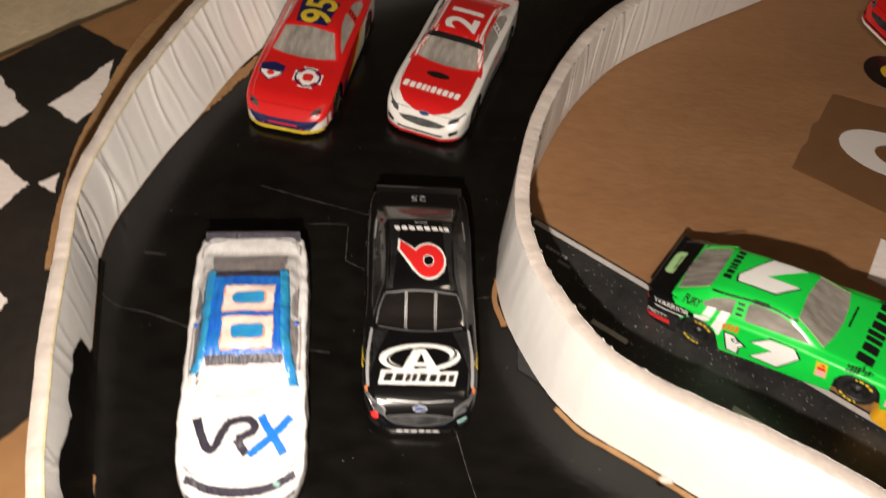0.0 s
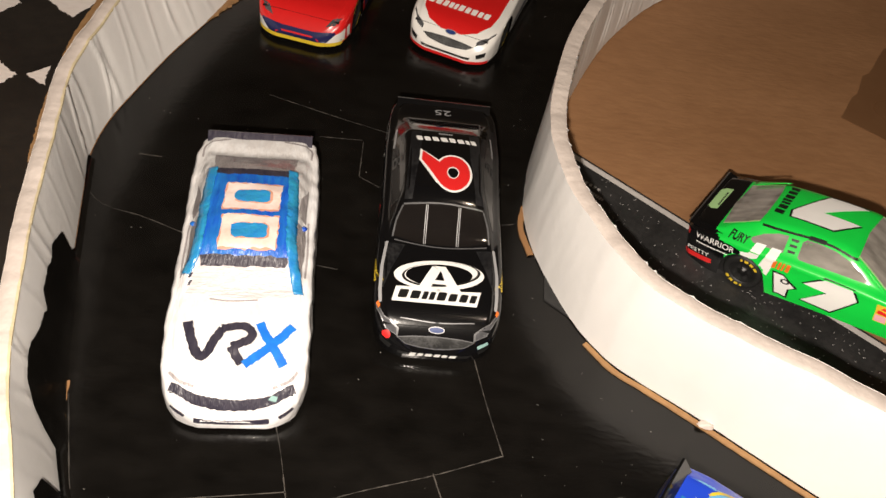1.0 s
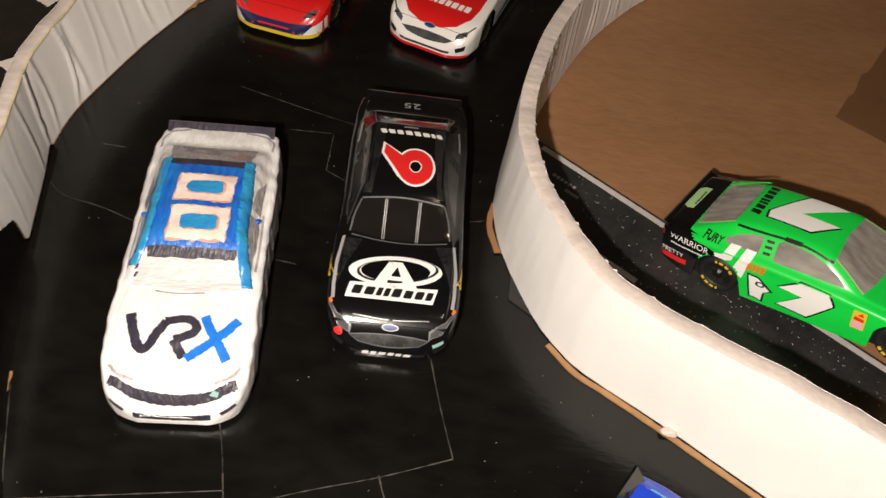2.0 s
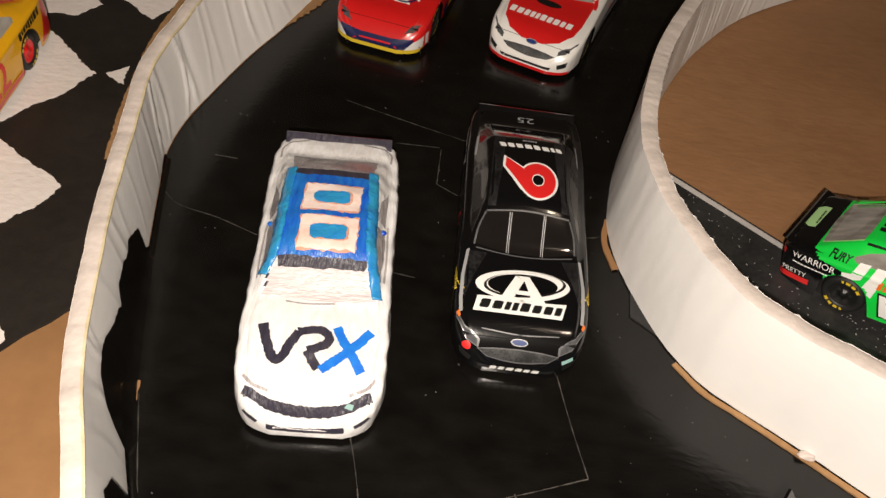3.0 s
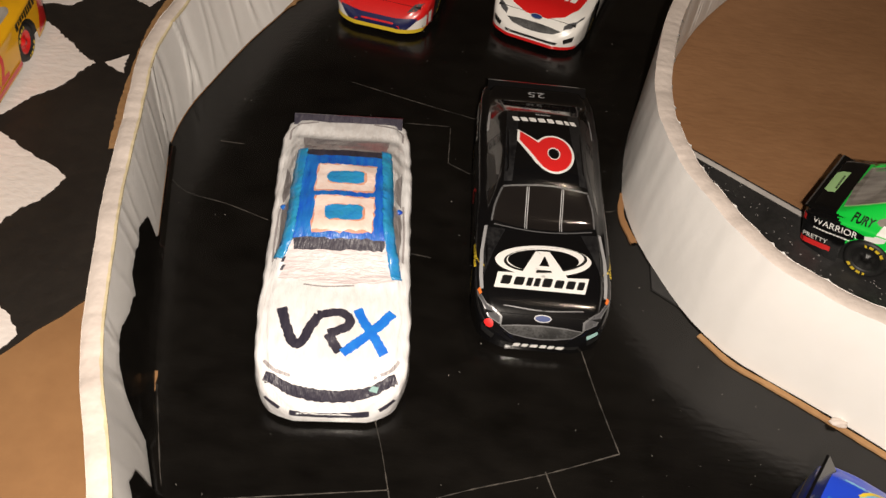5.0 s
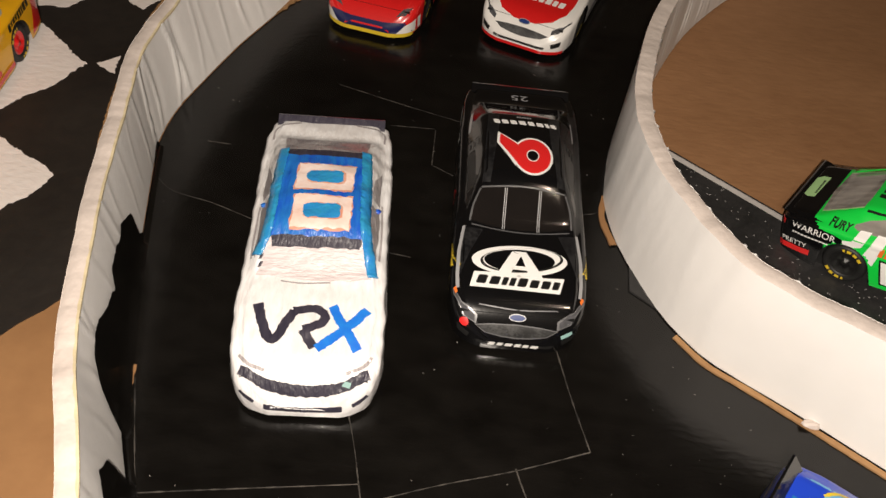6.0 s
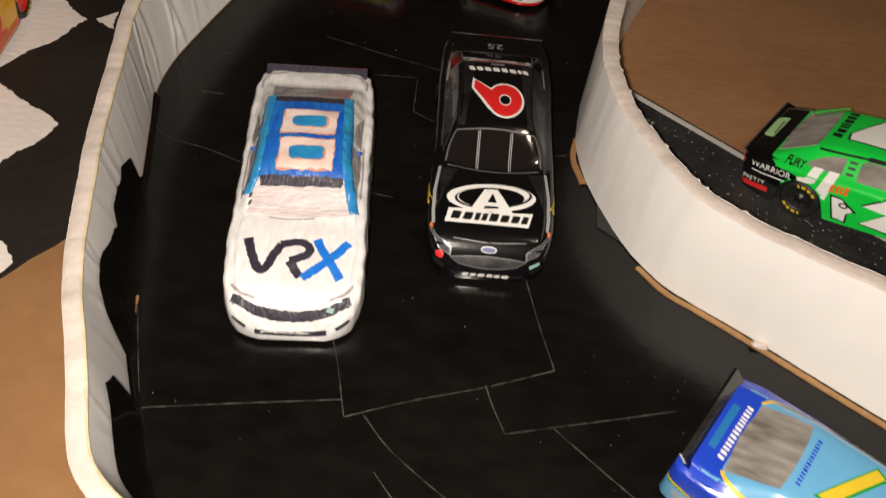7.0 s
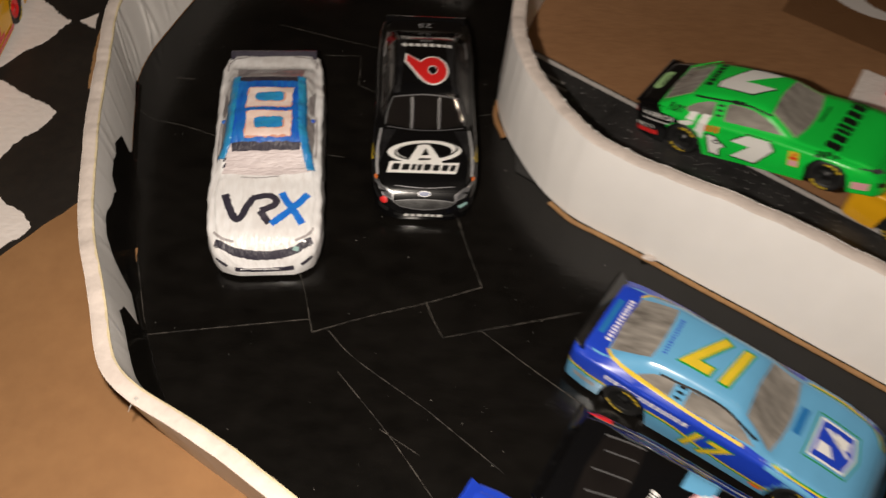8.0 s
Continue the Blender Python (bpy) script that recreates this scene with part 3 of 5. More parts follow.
def flat_stroke(lines, width, seed=0):
    """Brush strokes along lines, with an uneven edge."""
    r = random.Random(seed)
    bm = bmesh.new()
    for line in lines:
        pts, _ = smooth_line(line, max(4, int(sum(math.dist(a, b) for a, b in zip(line, line[1:])) / 0.45)))
        d = np.gradient(pts, axis=0)
        d /= np.linalg.norm(d, axis=1)[:, None]
        prev = None
        for (x, y), (dx, dy) in zip(pts, d):
            w = width * 0.5
            a, b = w * r.uniform(0.86, 1.1), w * r.uniform(0.86, 1.1)
            pair = (bm.verts.new((x - dy * a, y + dx * a, 0)), bm.verts.new((x + dy * b, y - dx * b, 0)))
            if prev:
                bm.faces.new((prev[1], pair[1], pair[0], prev[0]))
            prev = pair
    return bm


def flat_text(words, size, shear=0.0, fat=0.0, squeeze=1.0):
    """Letters of the built-in font, middle on the origin, size high."""
    curve = bpy.data.curves.new("letters", "FONT")
    curve.body, curve.size, curve.shear, curve.offset = words, size * 1.38, shear, fat
    curve.align_x, curve.align_y = "CENTER", "CENTER"
    curve.resolution_u = 4
    ob = new("letters", curve)
    dg = bpy.context.evaluated_depsgraph_get()
    data = ob.evaluated_get(dg).to_mesh()
    bm = bmesh.new()
    bm.from_mesh(data)
    ob.evaluated_get(dg).to_mesh_clear()
    bpy.data.objects.remove(ob)
    bpy.data.curves.remove(curve)
    xs, ys = [v.co.x for v in bm.verts], [v.co.y for v in bm.verts]
    mx, my = (min(xs) + max(xs)) / 2, (min(ys) + max(ys)) / 2
    for v in bm.verts:
        v.co.x, v.co.y = (v.co.x - mx) * squeeze, v.co.y - my
    return bm


def flat_bars(width, height, n, gap=0.25, slant=0.18):
    """A row of plain, uneven leaning bars in place of writing."""
    r = random.Random(int(width * 31 + n))
    cuts = np.cumsum([0.0] + [r.uniform(0.7, 1.3) for _ in range(n)])
    cuts = cuts / cuts[-1] * width - width / 2
    h, s = height / 2, slant * height / 2
    out = []
    for a, b in zip(cuts, cuts[1:]):
        g = (b - a) * gap / 2
        out.append([(a + g - s, -h), (b - g - s, -h), (b - g + s, h), (a + g + s, h)])
    return flat_polys(out)


def flat_marks(width, height, n, slant=0.2, seed=1):
    """A row of plain leaning blocks with soft corners and uneven heights, in place of a brand name."""
    r = random.Random(seed)
    cuts = np.cumsum([0.0] + [r.uniform(0.7, 1.3) for _ in range(n)])
    cuts = cuts / cuts[-1] * width - width / 2
    lo, out = -height / 2, []
    for i, (a, b) in enumerate(zip(cuts, cuts[1:])):
        g = (b - a) * 0.13
        hi = height / 2 if i in (0, n // 2) else height * r.uniform(0.40, 0.46)
        q = min((b - a) * 0.09, (hi - lo) * 0.12)
        out.append([(x + slant * z, z) for x, z in ((a + g + q, lo), (b - g - q, lo), (b - g, lo + q), (b - g, hi - q), (b - g - q, hi), (a + g + q, hi), (a + g, hi - q), (a + g, lo + q))])
    return flat_polys(out)


SIDES = {"plan": ((1, 0, 0), (0, 1, 0), (0, 0, 1)), "roof": ((-1, 0, 0), (0, -1, 0), (0, 0, 1)), "hood": ((0, 1, 0), (-1, 0, 0), (0, 0, 1)), "deck": ((0, -1, 0), (1, 0, 0), (0, 0, 1)),
         "right": ((1, 0, 0), (0, 0, 1), (0, -1, 0)), "left": ((-1, 0, 0), (0, 0, 1), (0, 1, 0)), "nose": ((0, 1, 0), (0, 0, 1), (1, 0, 0)), "tail": ((0, -1, 0), (0, 0, 1), (-1, 0, 0))}


class Car:
    def __init__(self, label, at, heading, paint_mat, wheels=True, rough=0.0, scale=(1.0, 1.0, 1.0), tall=1.0, z=0.05, rim=CHASSIS, marks=YELLOW_PRINT, spoiler=BLACK_PAINTED, spoiler_high=2.6, pitch=0.0):
        self.root = tagged(new("toy_car"), label, "toy car", "toy race cars")
        self.root.matrix_world = pose(at[0] * MM, at[1] * MM, z * MM, 0, pitch, heading) @ Matrix.Diagonal((*scale, 1))
        verts, faces = body_shape(rough, tall, wheels, 1.35 if wheels else 1.25)
        self.body = mesh_object("body", verts, faces, paint_mat, self.root, smooth=True)
        self.tree = BVHTree.FromPolygons(verts, faces)
        part("chassis", box(-34, -12.2, 1.3, 34, 12.2, 9.0), CHASSIS, self.root, "black plastic underbody")
        if wheels:
            for ax in AXLES:
                for side in (1, -1):
                    self.wheel(ax, side, rim, marks)
        if spoiler_high:
            bm = bmesh.new()
            rows = []
            for y in np.linspace(-12.6, 12.6, 13):
                bow = -0.3
                rows.append([bm.verts.new((x + bow, y, zz)) for x, zz in ((-34.6, 13.8 * tall), (-37.4, 14.4 * tall + spoiler_high), (-37.9, 14.2 * tall + spoiler_high), (-35.5, 13.6 * tall))])
            for p, q in zip(rows, rows[1:]):
                for i in range(4):
                    bm.faces.new((p[i], p[(i + 1) % 4], q[(i + 1) % 4], q[i]))
            bm.faces.new(rows[0])
            bm.faces.new(rows[-1][::-1])
            bmesh.ops.recalc_face_normals(bm, faces=bm.faces)
            self.wing = BVHTree.FromBMesh(bm)
            self.spoiler = part("spoiler", bm, spoiler, self.root)

    def wheel(self, ax, side, rim, marks):
        outer = 14.55
        profile = [(3.2, 0.45), (3.5, 0.1), (4.6, 0.0), (5.1, 0.3), (5.3, 0.9), (5.3, 3.6), (4.9, 4.1)]
        verts, faces, n = [], [], 32
        for i in range(n):
            t = 2 * math.pi * i / n
            for r, d in profile:
                verts.append((ax + r * math.cos(t), side * (outer - d), 5.3 + r * math.sin(t)))
        m = len(profile)
        for i in range(n):
            for k in range(m - 1):
                a, b = i * m + k, ((i + 1) % n) * m + k
                faces.append((a, b, b + 1, a + 1) if side > 0 else (a, a + 1, b + 1, b))
        wheel = mesh_object("wheel", verts, faces, RUBBER, self.root, "black rubber tyre", smooth=True)
        disc = [(0.0, 0.35), (0.8, 0.35), (0.95, 0.8), (2.2, 1.0), (2.9, 0.55), (3.25, 0.5)]
        verts, faces = [], []
        for i in range(24):
            t = 2 * math.pi * i / 24
            spoke = 0.25 if i % 4 < 2 else 0.0
            for r, d in disc:
                verts.append((ax + r * math.cos(t), side * (outer - d - (spoke if 0.9 < r < 2.5 else 0)), 5.3 + r * math.sin(t)))
        m = len(disc)
        for i in range(24):
            for k in range(m - 1):
                a, b = i * m + k, ((i + 1) % 24) * m + k
                faces.append((a, b, b + 1, a + 1) if side > 0 else (a, a + 1, b + 1, b))
        mesh_object("rim", verts, faces, rim, wheel, smooth=True)
        for start in (0.5, 3.6):
            bm = bmesh.new()
            prev = None
            for i in range(11):
                t = start + 1.25 * i / 10
                pair = [bm.verts.new((ax + r * math.cos(t), side * (outer + 0.03), 5.3 + r * math.sin(t))) for r in (3.75, 4.5)]
                if prev and i % 3:
                    bm.faces.new((prev[0], pair[0], pair[1], prev[1]))
                prev = pair
            part("tyre_lettering", bm, marks, wheel, "yellow lettering bars")

    def lay(self, name, bm, mat, side="plan", at=(0, 0), turn=0.0, lift=0.06, grid=1.0, label="", thick=0.0, parent=None, tree=None):
        """Lays a flat outline on the shell from one side, cut fine enough to follow its curves."""
        c, s = math.cos(radians(turn)), math.sin(radians(turn))
        for v in bm.verts:
            v.co = Vector((at[0] + v.co.x * c - v.co.y * s, at[1] + v.co.x * s + v.co.y * c, 0))
        for axis in (0, 1):
            lo, hi = min(v.co[axis] for v in bm.verts), max(v.co[axis] for v in bm.verts)
            cut = math.floor(lo / grid) * grid + grid
            while cut < hi:
                co, no = [0, 0, 0], [0, 0, 0]
                co[axis], no[axis] = cut, 1
                bmesh.ops.bisect_plane(bm, geom=bm.verts[:] + bm.edges[:] + bm.faces[:], plane_co=co, plane_no=no)
                cut += grid
        right, up, out = (Vector(v) for v in SIDES[side])
        lost = []
        for v in bm.verts:
            start = right * v.co.x + up * v.co.y + out * 60
            hit, normal, _, _ = (tree or self.tree).ray_cast(start, -out)
            if hit is None:
                lost.append(v)
                continue
            if normal.dot(out) < 0:
                normal = -normal
            v.co = hit + normal * lift
        bmesh.ops.delete(bm, geom=lost, context="VERTS")
        bm.normal_update()
        for f in bm.faces:
            if f.normal.dot(out) < 0:
                f.normal_flip()
        if thick:
            edge = bmesh.ops.extrude_face_region(bm, geom=bm.faces[:])
            bmesh.ops.translate(bm, vec=out * thick, verts=[g for g in edge["geom"] if isinstance(g, bmesh.types.BMVert)])
        return part(name, bm, mat, parent or self.root, label, smooth=True)

    def windows(self, glass, top=-20.6, front=3.2, wide=8.8, frame_mat=None):
        ws = [(11.4, 11.4), (12.6, 6), (13.0, 0), (12.6, -6), (11.4, -11.4), (8.0, -wide - 1.3), (front + 0.3, -wide), (front - 0.4, 0), (front + 0.3, wide), (8.0, wide + 1.3)]
        rw = [(-30.0, 9.2), (-29.2, 9.6), (top - 0.5, 8.4), (top - 0.1, 5.0), (top, 0), (top - 0.1, -5.0), (top - 0.5, -8.4), (-29.2, -9.6), (-30.0, -9.2), (-30.8, 0)]
        door = [(8.0, 14.2), (5.4, 15.9), (2.0, 17.6), (-1.6, 18.5), (-5.6, 18.9), (-8.6, 18.9), (-9.4, 18.3), (-9.4, 14.9), (-8.8, 14.5)]
        rear = [(-13.0, 14.9), (-12.9, 18.6), (-15.5, 18.4), (-18.6, 17.5), (-21.2, 16.1), (-21.4, 15.5), (-20.4, 15.0)]
        self.lay("windshield", flat_poly(ws), glass, lift=0.05, label="curved windshield")
        self.lay("rear_window", flat_poly(rw), glass, lift=0.05, label="rear window")
        for side, k in (("right", 1), ("left", -1)):
            self.lay("side_window", flat_poly([(k * x, z) for x, z in door]), glass, side, lift=0.05)
            self.lay("quarter_window", flat_poly([(k * x, z) for x, z in rear]), glass, side, lift=0.05)
            for x, z in ((-11.2, 15.6), (-11.2, 16.9), (-11.2, 18.1)):
                self.lay("pillar_louvre", flat_rect(-0.9, -0.28, 0.9, 0.28), DECAL_BLACK, side, (k * x, z), lift=0.06, grid=0.9)
        if frame_mat:
            seal = [[(11.5, 11.5), (8.0, wide + 1.4), (front + 0.2, wide + 0.1)], [(11.5, -11.5), (8.0, -wide - 1.4), (front + 0.2, -wide - 0.1)]]
            self.lay("window_seal", flat_stroke(seal, 0.5, 4), frame_mat, lift=0.09, grid=1.0, label="thin bright windshield edge")
            self.lay("window_seal", flat_stroke([[(-30.0, 9.4), (-25, 9.1), (top - 0.4, 8.6)], [(-30.0, -9.4), (-25, -9.1), (top - 0.4, -8.6)]], 0.5, 5), frame_mat, lift=0.09, grid=1.0)

    def nose(self, lens=LENS, grille=MESH_GRILLE, badge=None, splitter=None, rim=None):
        shape = [(-8.6, 6.9), (-6.4, 5.8), (-3, 5.35), (0, 5.2), (3, 5.35), (6.4, 5.8), (8.6, 6.9), (5, 7.2), (0, 7.35), (-5, 7.2)]
        if rim:
            self.lay("grille_rim", flat_poly([(x * 1.04, 6.4 + (z - 6.4) * 1.22) for x, z in shape]), rim, "nose", lift=0.05, grid=0.7, label="thin pale grille rim")
        self.lay("grille", flat_poly(shape), grille, "nose", lift=0.09, grid=0.7, label="dark mesh grille")
        self.lay("lower_grille", flat_poly([(-8.4, 3.9), (8.4, 3.9), (8.0, 3.1), (-8.0, 3.1)]), CHASSIS, "nose", lift=0.06, grid=0.8)
        for k in (1, -1):
            if rim:
                self.lay("headlight_rim", flat_poly([(35.9, k * 8.6), (34.6, k * 11.5), (30.6, k * 13.9), (29.2, k * 14.1), (32.2, k * 12.0), (34.5, k * 8.5)]), rim, lift=0.05, grid=0.7)
            self.lay("headlight", flat_poly([(35.6, k * 9.0), (34.5, k * 11.3), (30.8, k * 13.6), (29.9, k * 13.7), (32.5, k * 12.0), (34.6, k * 9.0)]), lens, lift=0.08, grid=0.7, label="clear headlight")
            self.lay("fog_vent", flat_poly([(k * 9.8, 5.0), (k * 12.6, 6.2), (k * 12.4, 4.4), (k * 10.2, 3.6)]), CHASSIS, "nose", lift=0.06, grid=0.7)
        if badge:
            self.lay("badge_rim", flat_ellipse(0, 0, 1.85, 0.62), DECAL_GREY, "hood", (0, -34.4), lift=0.09, grid=0.6, label="thin silver badge rim")
            self.lay("badge", flat_ellipse(0, 0, 1.65, 0.48), badge, "hood", (0, -34.4), lift=0.12, grid=0.6, label="small blue oval badge")
        if splitter:
            self.lay("splitter", flat_rect(-13, 1.6, 13, 2.6), splitter, "nose", lift=0.10, grid=0.8)
            for side in ("right", "left"):
                k = 1 if side == "right" else -1
                self.lay("splitter", flat_rect(*sorted((k * 33.2, k * 37.2))[:1], 1.6, sorted((k * 33.2, k * 37.2))[1], 2.5), splitter, side, lift=0.10, grid=0.8)

    def number(self, name, words, size, side, at, fill, line, shear=0.0, fat=0.05, edge=0.13, squeeze=1.0, label=""):
        self.lay(name, flat_text(words, size, shear, edge * size * 0.2, squeeze), line, side, at, lift=0.10, grid=1.1, label=label + " outline" if label else "")
        self.lay(name, flat_text(words, size, shear, fat * size * 0.2, squeeze), fill, side, at, lift=0.15, grid=1.1, label=label)


# black car
c = Car("glossy black toy stock car with a red six", (-1.5, 144.9), -86.8, BLACK_PAINTED, scale=(0.99, 1.02, 1.0), spoiler=BLACK_PAINTED, spoiler_high=0.9)
c.windows(GLASS_DARK, front=4.3, wide=9.5)
c.nose(badge=BADGE_BLUE, rim=RIM_GLINT_GREY)
for side, k in (("right", 1), ("left", -1)):
    c.lay("carbon_stripe", flat_poly([(3.4, -k * 9.4), (-20.2, -k * 8.6), (-20.2, -k * 6.0), (-11, -k * 6.2), (-4, -k * 7.0), (3.4, -k * 7.6)]), CARBON, lift=0.07, label="dark carbon print")
    c.lay("carbon_stripe", flat_poly([(13.2, -k * 12.6), (13.6, -k * 8.4), (20, -k * 11.0), (26, -k * 12.8), (22, -k * 13.4)]), CARBON, lift=0.07, label="dark carbon print")
    c.lay("carbon_stripe", flat_poly([(k * 13, 12.6), (k * -20, 13.4), (k * -18, 9.8), (k * 12, 9.2)]), CARBON, side, lift=0.06, label="dark carbon print")
    c.lay("silver_line", flat_poly([(12.8, -k * 13.0), (20, -k * 13.8), (26, -k * 13.8), (29.4, -k * 13.5), (29.2, -k * 12.8), (26, -k * 13.05), (20, -k * 13.05), (12.8, -k * 12.3)]), DECAL_GREY, lift=0.08, grid=0.6, label="silver edge line")
    c.lay("windshield_strip", flat_rect(4.4, -k * 3.9 - 0.3, 13.0, -k * 3.9 - 0.12), DECAL_GREY, lift=0.09, grid=0.8, label="thin pale strip on the windshield")
    c.lay("windshield_strip", flat_rect(4.4, -k * 3.9 + 0.12, 13.0, -k * 3.9 + 0.3), DECAL_GREY, lift=0.09, grid=0.8)
    c.lay("windshield_edge", flat_stroke([[(11.6, -k * 11.5), (8.0, -k * 10.9), (4.7, -k * 9.6)]], 0.4, 3), RIM_GLINT_GREY, lift=0.09, grid=0.8, label="thin silver windshield edge")
    c.lay("rear_window_edge", flat_stroke([[(-29.6, -k * 9.6), (-25, -k * 9.2), (-21, -k * 8.6)]], 0.3, 3), RIM_GLINT_GREY, lift=0.09, grid=0.8)
    c.lay("tyre_maker_bars", flat_bars(6.4, 1.0, 8), YELLOW_PRINT, side, (k * 20.5, 11.3), lift=0.09, grid=0.8, label="yellow lettering bars")
    c.lay("side_lettering", flat_marks(15, 2.6, 7, seed=3), DECAL_WHITE, side, (k * -25, 11.6), lift=0.09, grid=0.9, label="white plain block shapes")
    c.lay("door_number", flat_text("6", 6.5, 0.3), RED_PRINT, side, (k * -2, 8.0), lift=0.09, label="red number six")
    c.lay("orange_marker", flat_poly([(30.6, -k * 13.5), (29.4, -k * 14.0), (28.9, -k * 13.5), (30.2, -k * 13.1)]), DECAL_ORANGE, lift=0.10, grid=0.6, label="orange marker")
    c.lay("rear_flap_edge", flat_stroke([[(-24.0, -k * 12.2), (-17.0, -k * 12.6)]], 0.5, 6), DECAL_GREY, lift=0.09, grid=0.8)
c.lay("windshield_edge", flat_stroke([[(4.5, 9.5), (3.9, 0), (4.5, -9.5)]], 0.35, 3), RIM_GLINT_GREY, lift=0.10, grid=0.8, label="thin silver windshield edge")
# glints of the lamp on cowl and nose, painted as grey strokes
c.lay("cowl_glint", flat_stroke([[(12.4, 11.0), (13.3, 5), (13.6, 0), (13.3, -5), (12.4, -11.0)]], 0.3, 3), RIM_GLINT_GREY, lift=0.08, grid=0.8, label="painted glint along the cowl edge")
c.lay("nose_glint", flat_stroke([[(32.6, 8.4), (33.1, 0), (32.6, -8.4)]], 0.22, 12), RIM_GLINT_GREY, lift=0.06, grid=0.8, label="painted glint across the nose")


def six(grow):
    """Bowl and leaning stem of the roof's six, in plan."""
    bowl = flat_ellipse(-5.2, 1.9, 5.7 + grow, 4.2 + grow, 40, (2.0 - grow * 0.6) / (5.7 + grow))
    stem = flat_poly([(-12.2 - grow * 1.3, -5.7 - grow), (-9.1 + grow * 0.3, -5.9 - grow * 1.1), (-1.8 + grow, -1.5 - grow), (-5.4, -0.6), (-8.6 - grow * 0.5, -1.6 + grow * 0.6)])
    return bowl, stem


for grow, mat, lift, words in ((0.55, DECAL_WHITE, 0.09, "white outline of the number"), (0.0, RED_PRINT, 0.14, "red number six")):
    bowl, stem = six(grow)
    c.lay("roof_number", bowl, mat, lift=lift, label=words)
    c.lay("roof_number", stem, mat, lift=lift + 0.02)
c.lay("roof_lettering", flat_marks(15.4, 1.7, 8, seed=5, slant=-0.3), DECAL_WHITE, "hood", (0.2, 17.2), lift=0.1, grid=0.8, label="white plain block shapes")
c.lay("roof_lettering", flat_bars(3.6, 0.6, 6), DECAL_GREY, "hood", (0, 19.6), lift=0.1, grid=0.8)
c.lay("deck_numerals", flat_text("25", 2.3, squeeze=1.5), DECAL_GREY, "deck", (0.2, -33.6), lift=0.1, grid=0.8, label="silver numerals")
# glint along the tail edge, painted as a silver stroke
c.lay("deck_glint", flat_stroke([[(-36.4, 12.4), (-36.9, 6), (-37.0, 0), (-36.9, -6), (-36.4, -12.4)]], 0.35, 13), GLINT_SILVER, lift=0.08, grid=0.8, label="painted glint along the tail edge")
# hood emblem: a leaning ring of two crescents, an open triangle and a bar
c.lay("hood_emblem", flat_ellipse(0, 0, 10.5, 4.0, 44, 0.74, 0.0), DECAL_WHITE, "hood", (-0.1, -21.4), 4.0, lift=0.09, grid=0.9, label="white ring emblem")
c.lay("hood_emblem", flat_ellipse(0, 0, 9.2, 3.3, 40, 0.93, 0.2), DECAL_BLACK, "hood", (0.4, -21.2), 8.0, lift=0.12, grid=0.9)
c.lay("hood_emblem", flat_polys([[(-5.0, -4.0), (-2.2, -4.0), (0.3, 1.4), (-1.6, 2.6)], [(-1.3, 2.6), (1.4, 2.6), (5.4, -4.2), (2.3, -4.2), (0.4, 1.2)], [(-1.8, -2.3), (2.0, -2.3), (1.4, -1.3), (-1.4, -1.3)]]), DECAL_WHITE, "hood", (-0.1, -21.6), lift=0.14, grid=0.9, label="white open triangle")
c.lay("hood_emblem", flat_poly([(-10.6, -2.0), (8.8, -2.0), (9.8, 1.9), (4.8, 1.6), (-4.6, 2.0), (-9.8, 1.8)]), DECAL_WHITE, "hood", (-0.1, -27.0), lift=0.16, grid=0.9, label="white bar")
c.lay("hood_lettering", flat_marks(18.4, 2.2, 8, seed=2, slant=0.3), DECAL_BLACK, "hood", (-0.3, -27.0), lift=0.20, grid=0.9, label="black plain block shapes")
c.lay("bumper_lettering", flat_marks(11.2, 1.1, 6, seed=4, slant=0.3), DECAL_WHITE, "nose", (-0.2, 3.5), lift=0.1, grid=0.7, label="white plain block shapes")
c.lay("red_dot", flat_ellipse(0, 0, 1.0, 0.8, 12), RED_PRINT, "nose", (-11.2, 7.0), lift=0.10, grid=0.5, label="red dot")
c.lay("teal_tab", flat_rect(-1.2, -0.4, 1.2, 0.4), PALE_TEAL, "nose", (10.8, 6.2), 20, lift=0.10, grid=0.5, label="pale teal tab")

# hand-painted white car
w = Car("hand-painted white toy car with a blue roof and brushed letters", (-45.0, 121.4), -83.3, HAND_WHITE, wheels=False, rough=0.4, scale=(0.995, 1.035, 1.01), tall=1.035, spoiler=HAND_INK, spoiler_high=1.0)
ws = [(12.2, 11.6), (12.9, 0), (12.2, -11.6), (4.0, -9.6), (3.6, 0), (4.0, 9.6)]
w.lay("windshield", flat_poly(ragged(ws, 1.5, 0.2, rng)), HAND_PALE, lift=0.06, label="windshield brushed over with thin white")
w.lay("windshield_band", flat_poly(ragged([(4.2, 9.3), (6.6, 9.0), (6.9, -8.9), (4.2, -9.3)], 0.9, 0.2, rng)), HAND_INK, lift=0.10, label="dark brushed band")
w.lay("rear_window", flat_poly(ragged([(-28.5, 9.8), (-20, 8.8), (-20, -8.8), (-28.5, -9.8)], 1.5, 0.2, rng)), HAND_GREY, lift=0.06, label="grey brushed rear window")
w.lay("rear_window_band", flat_poly(ragged([(-20.6, 8.9), (-18.2, 8.8), (-18.2, -8.8), (-20.6, -8.9)], 1.0, 0.15, rng)), HAND_INK, lift=0.09)
w.lay("roof_panel", flat_poly(ragged([(4.6, 9.4), (-18.4, 9.0), (-18.4, -9.0), (4.6, -9.4)], 1.2, 0.25, rng)), HAND_BLUE, lift=0.12, label="brushed blue roof")
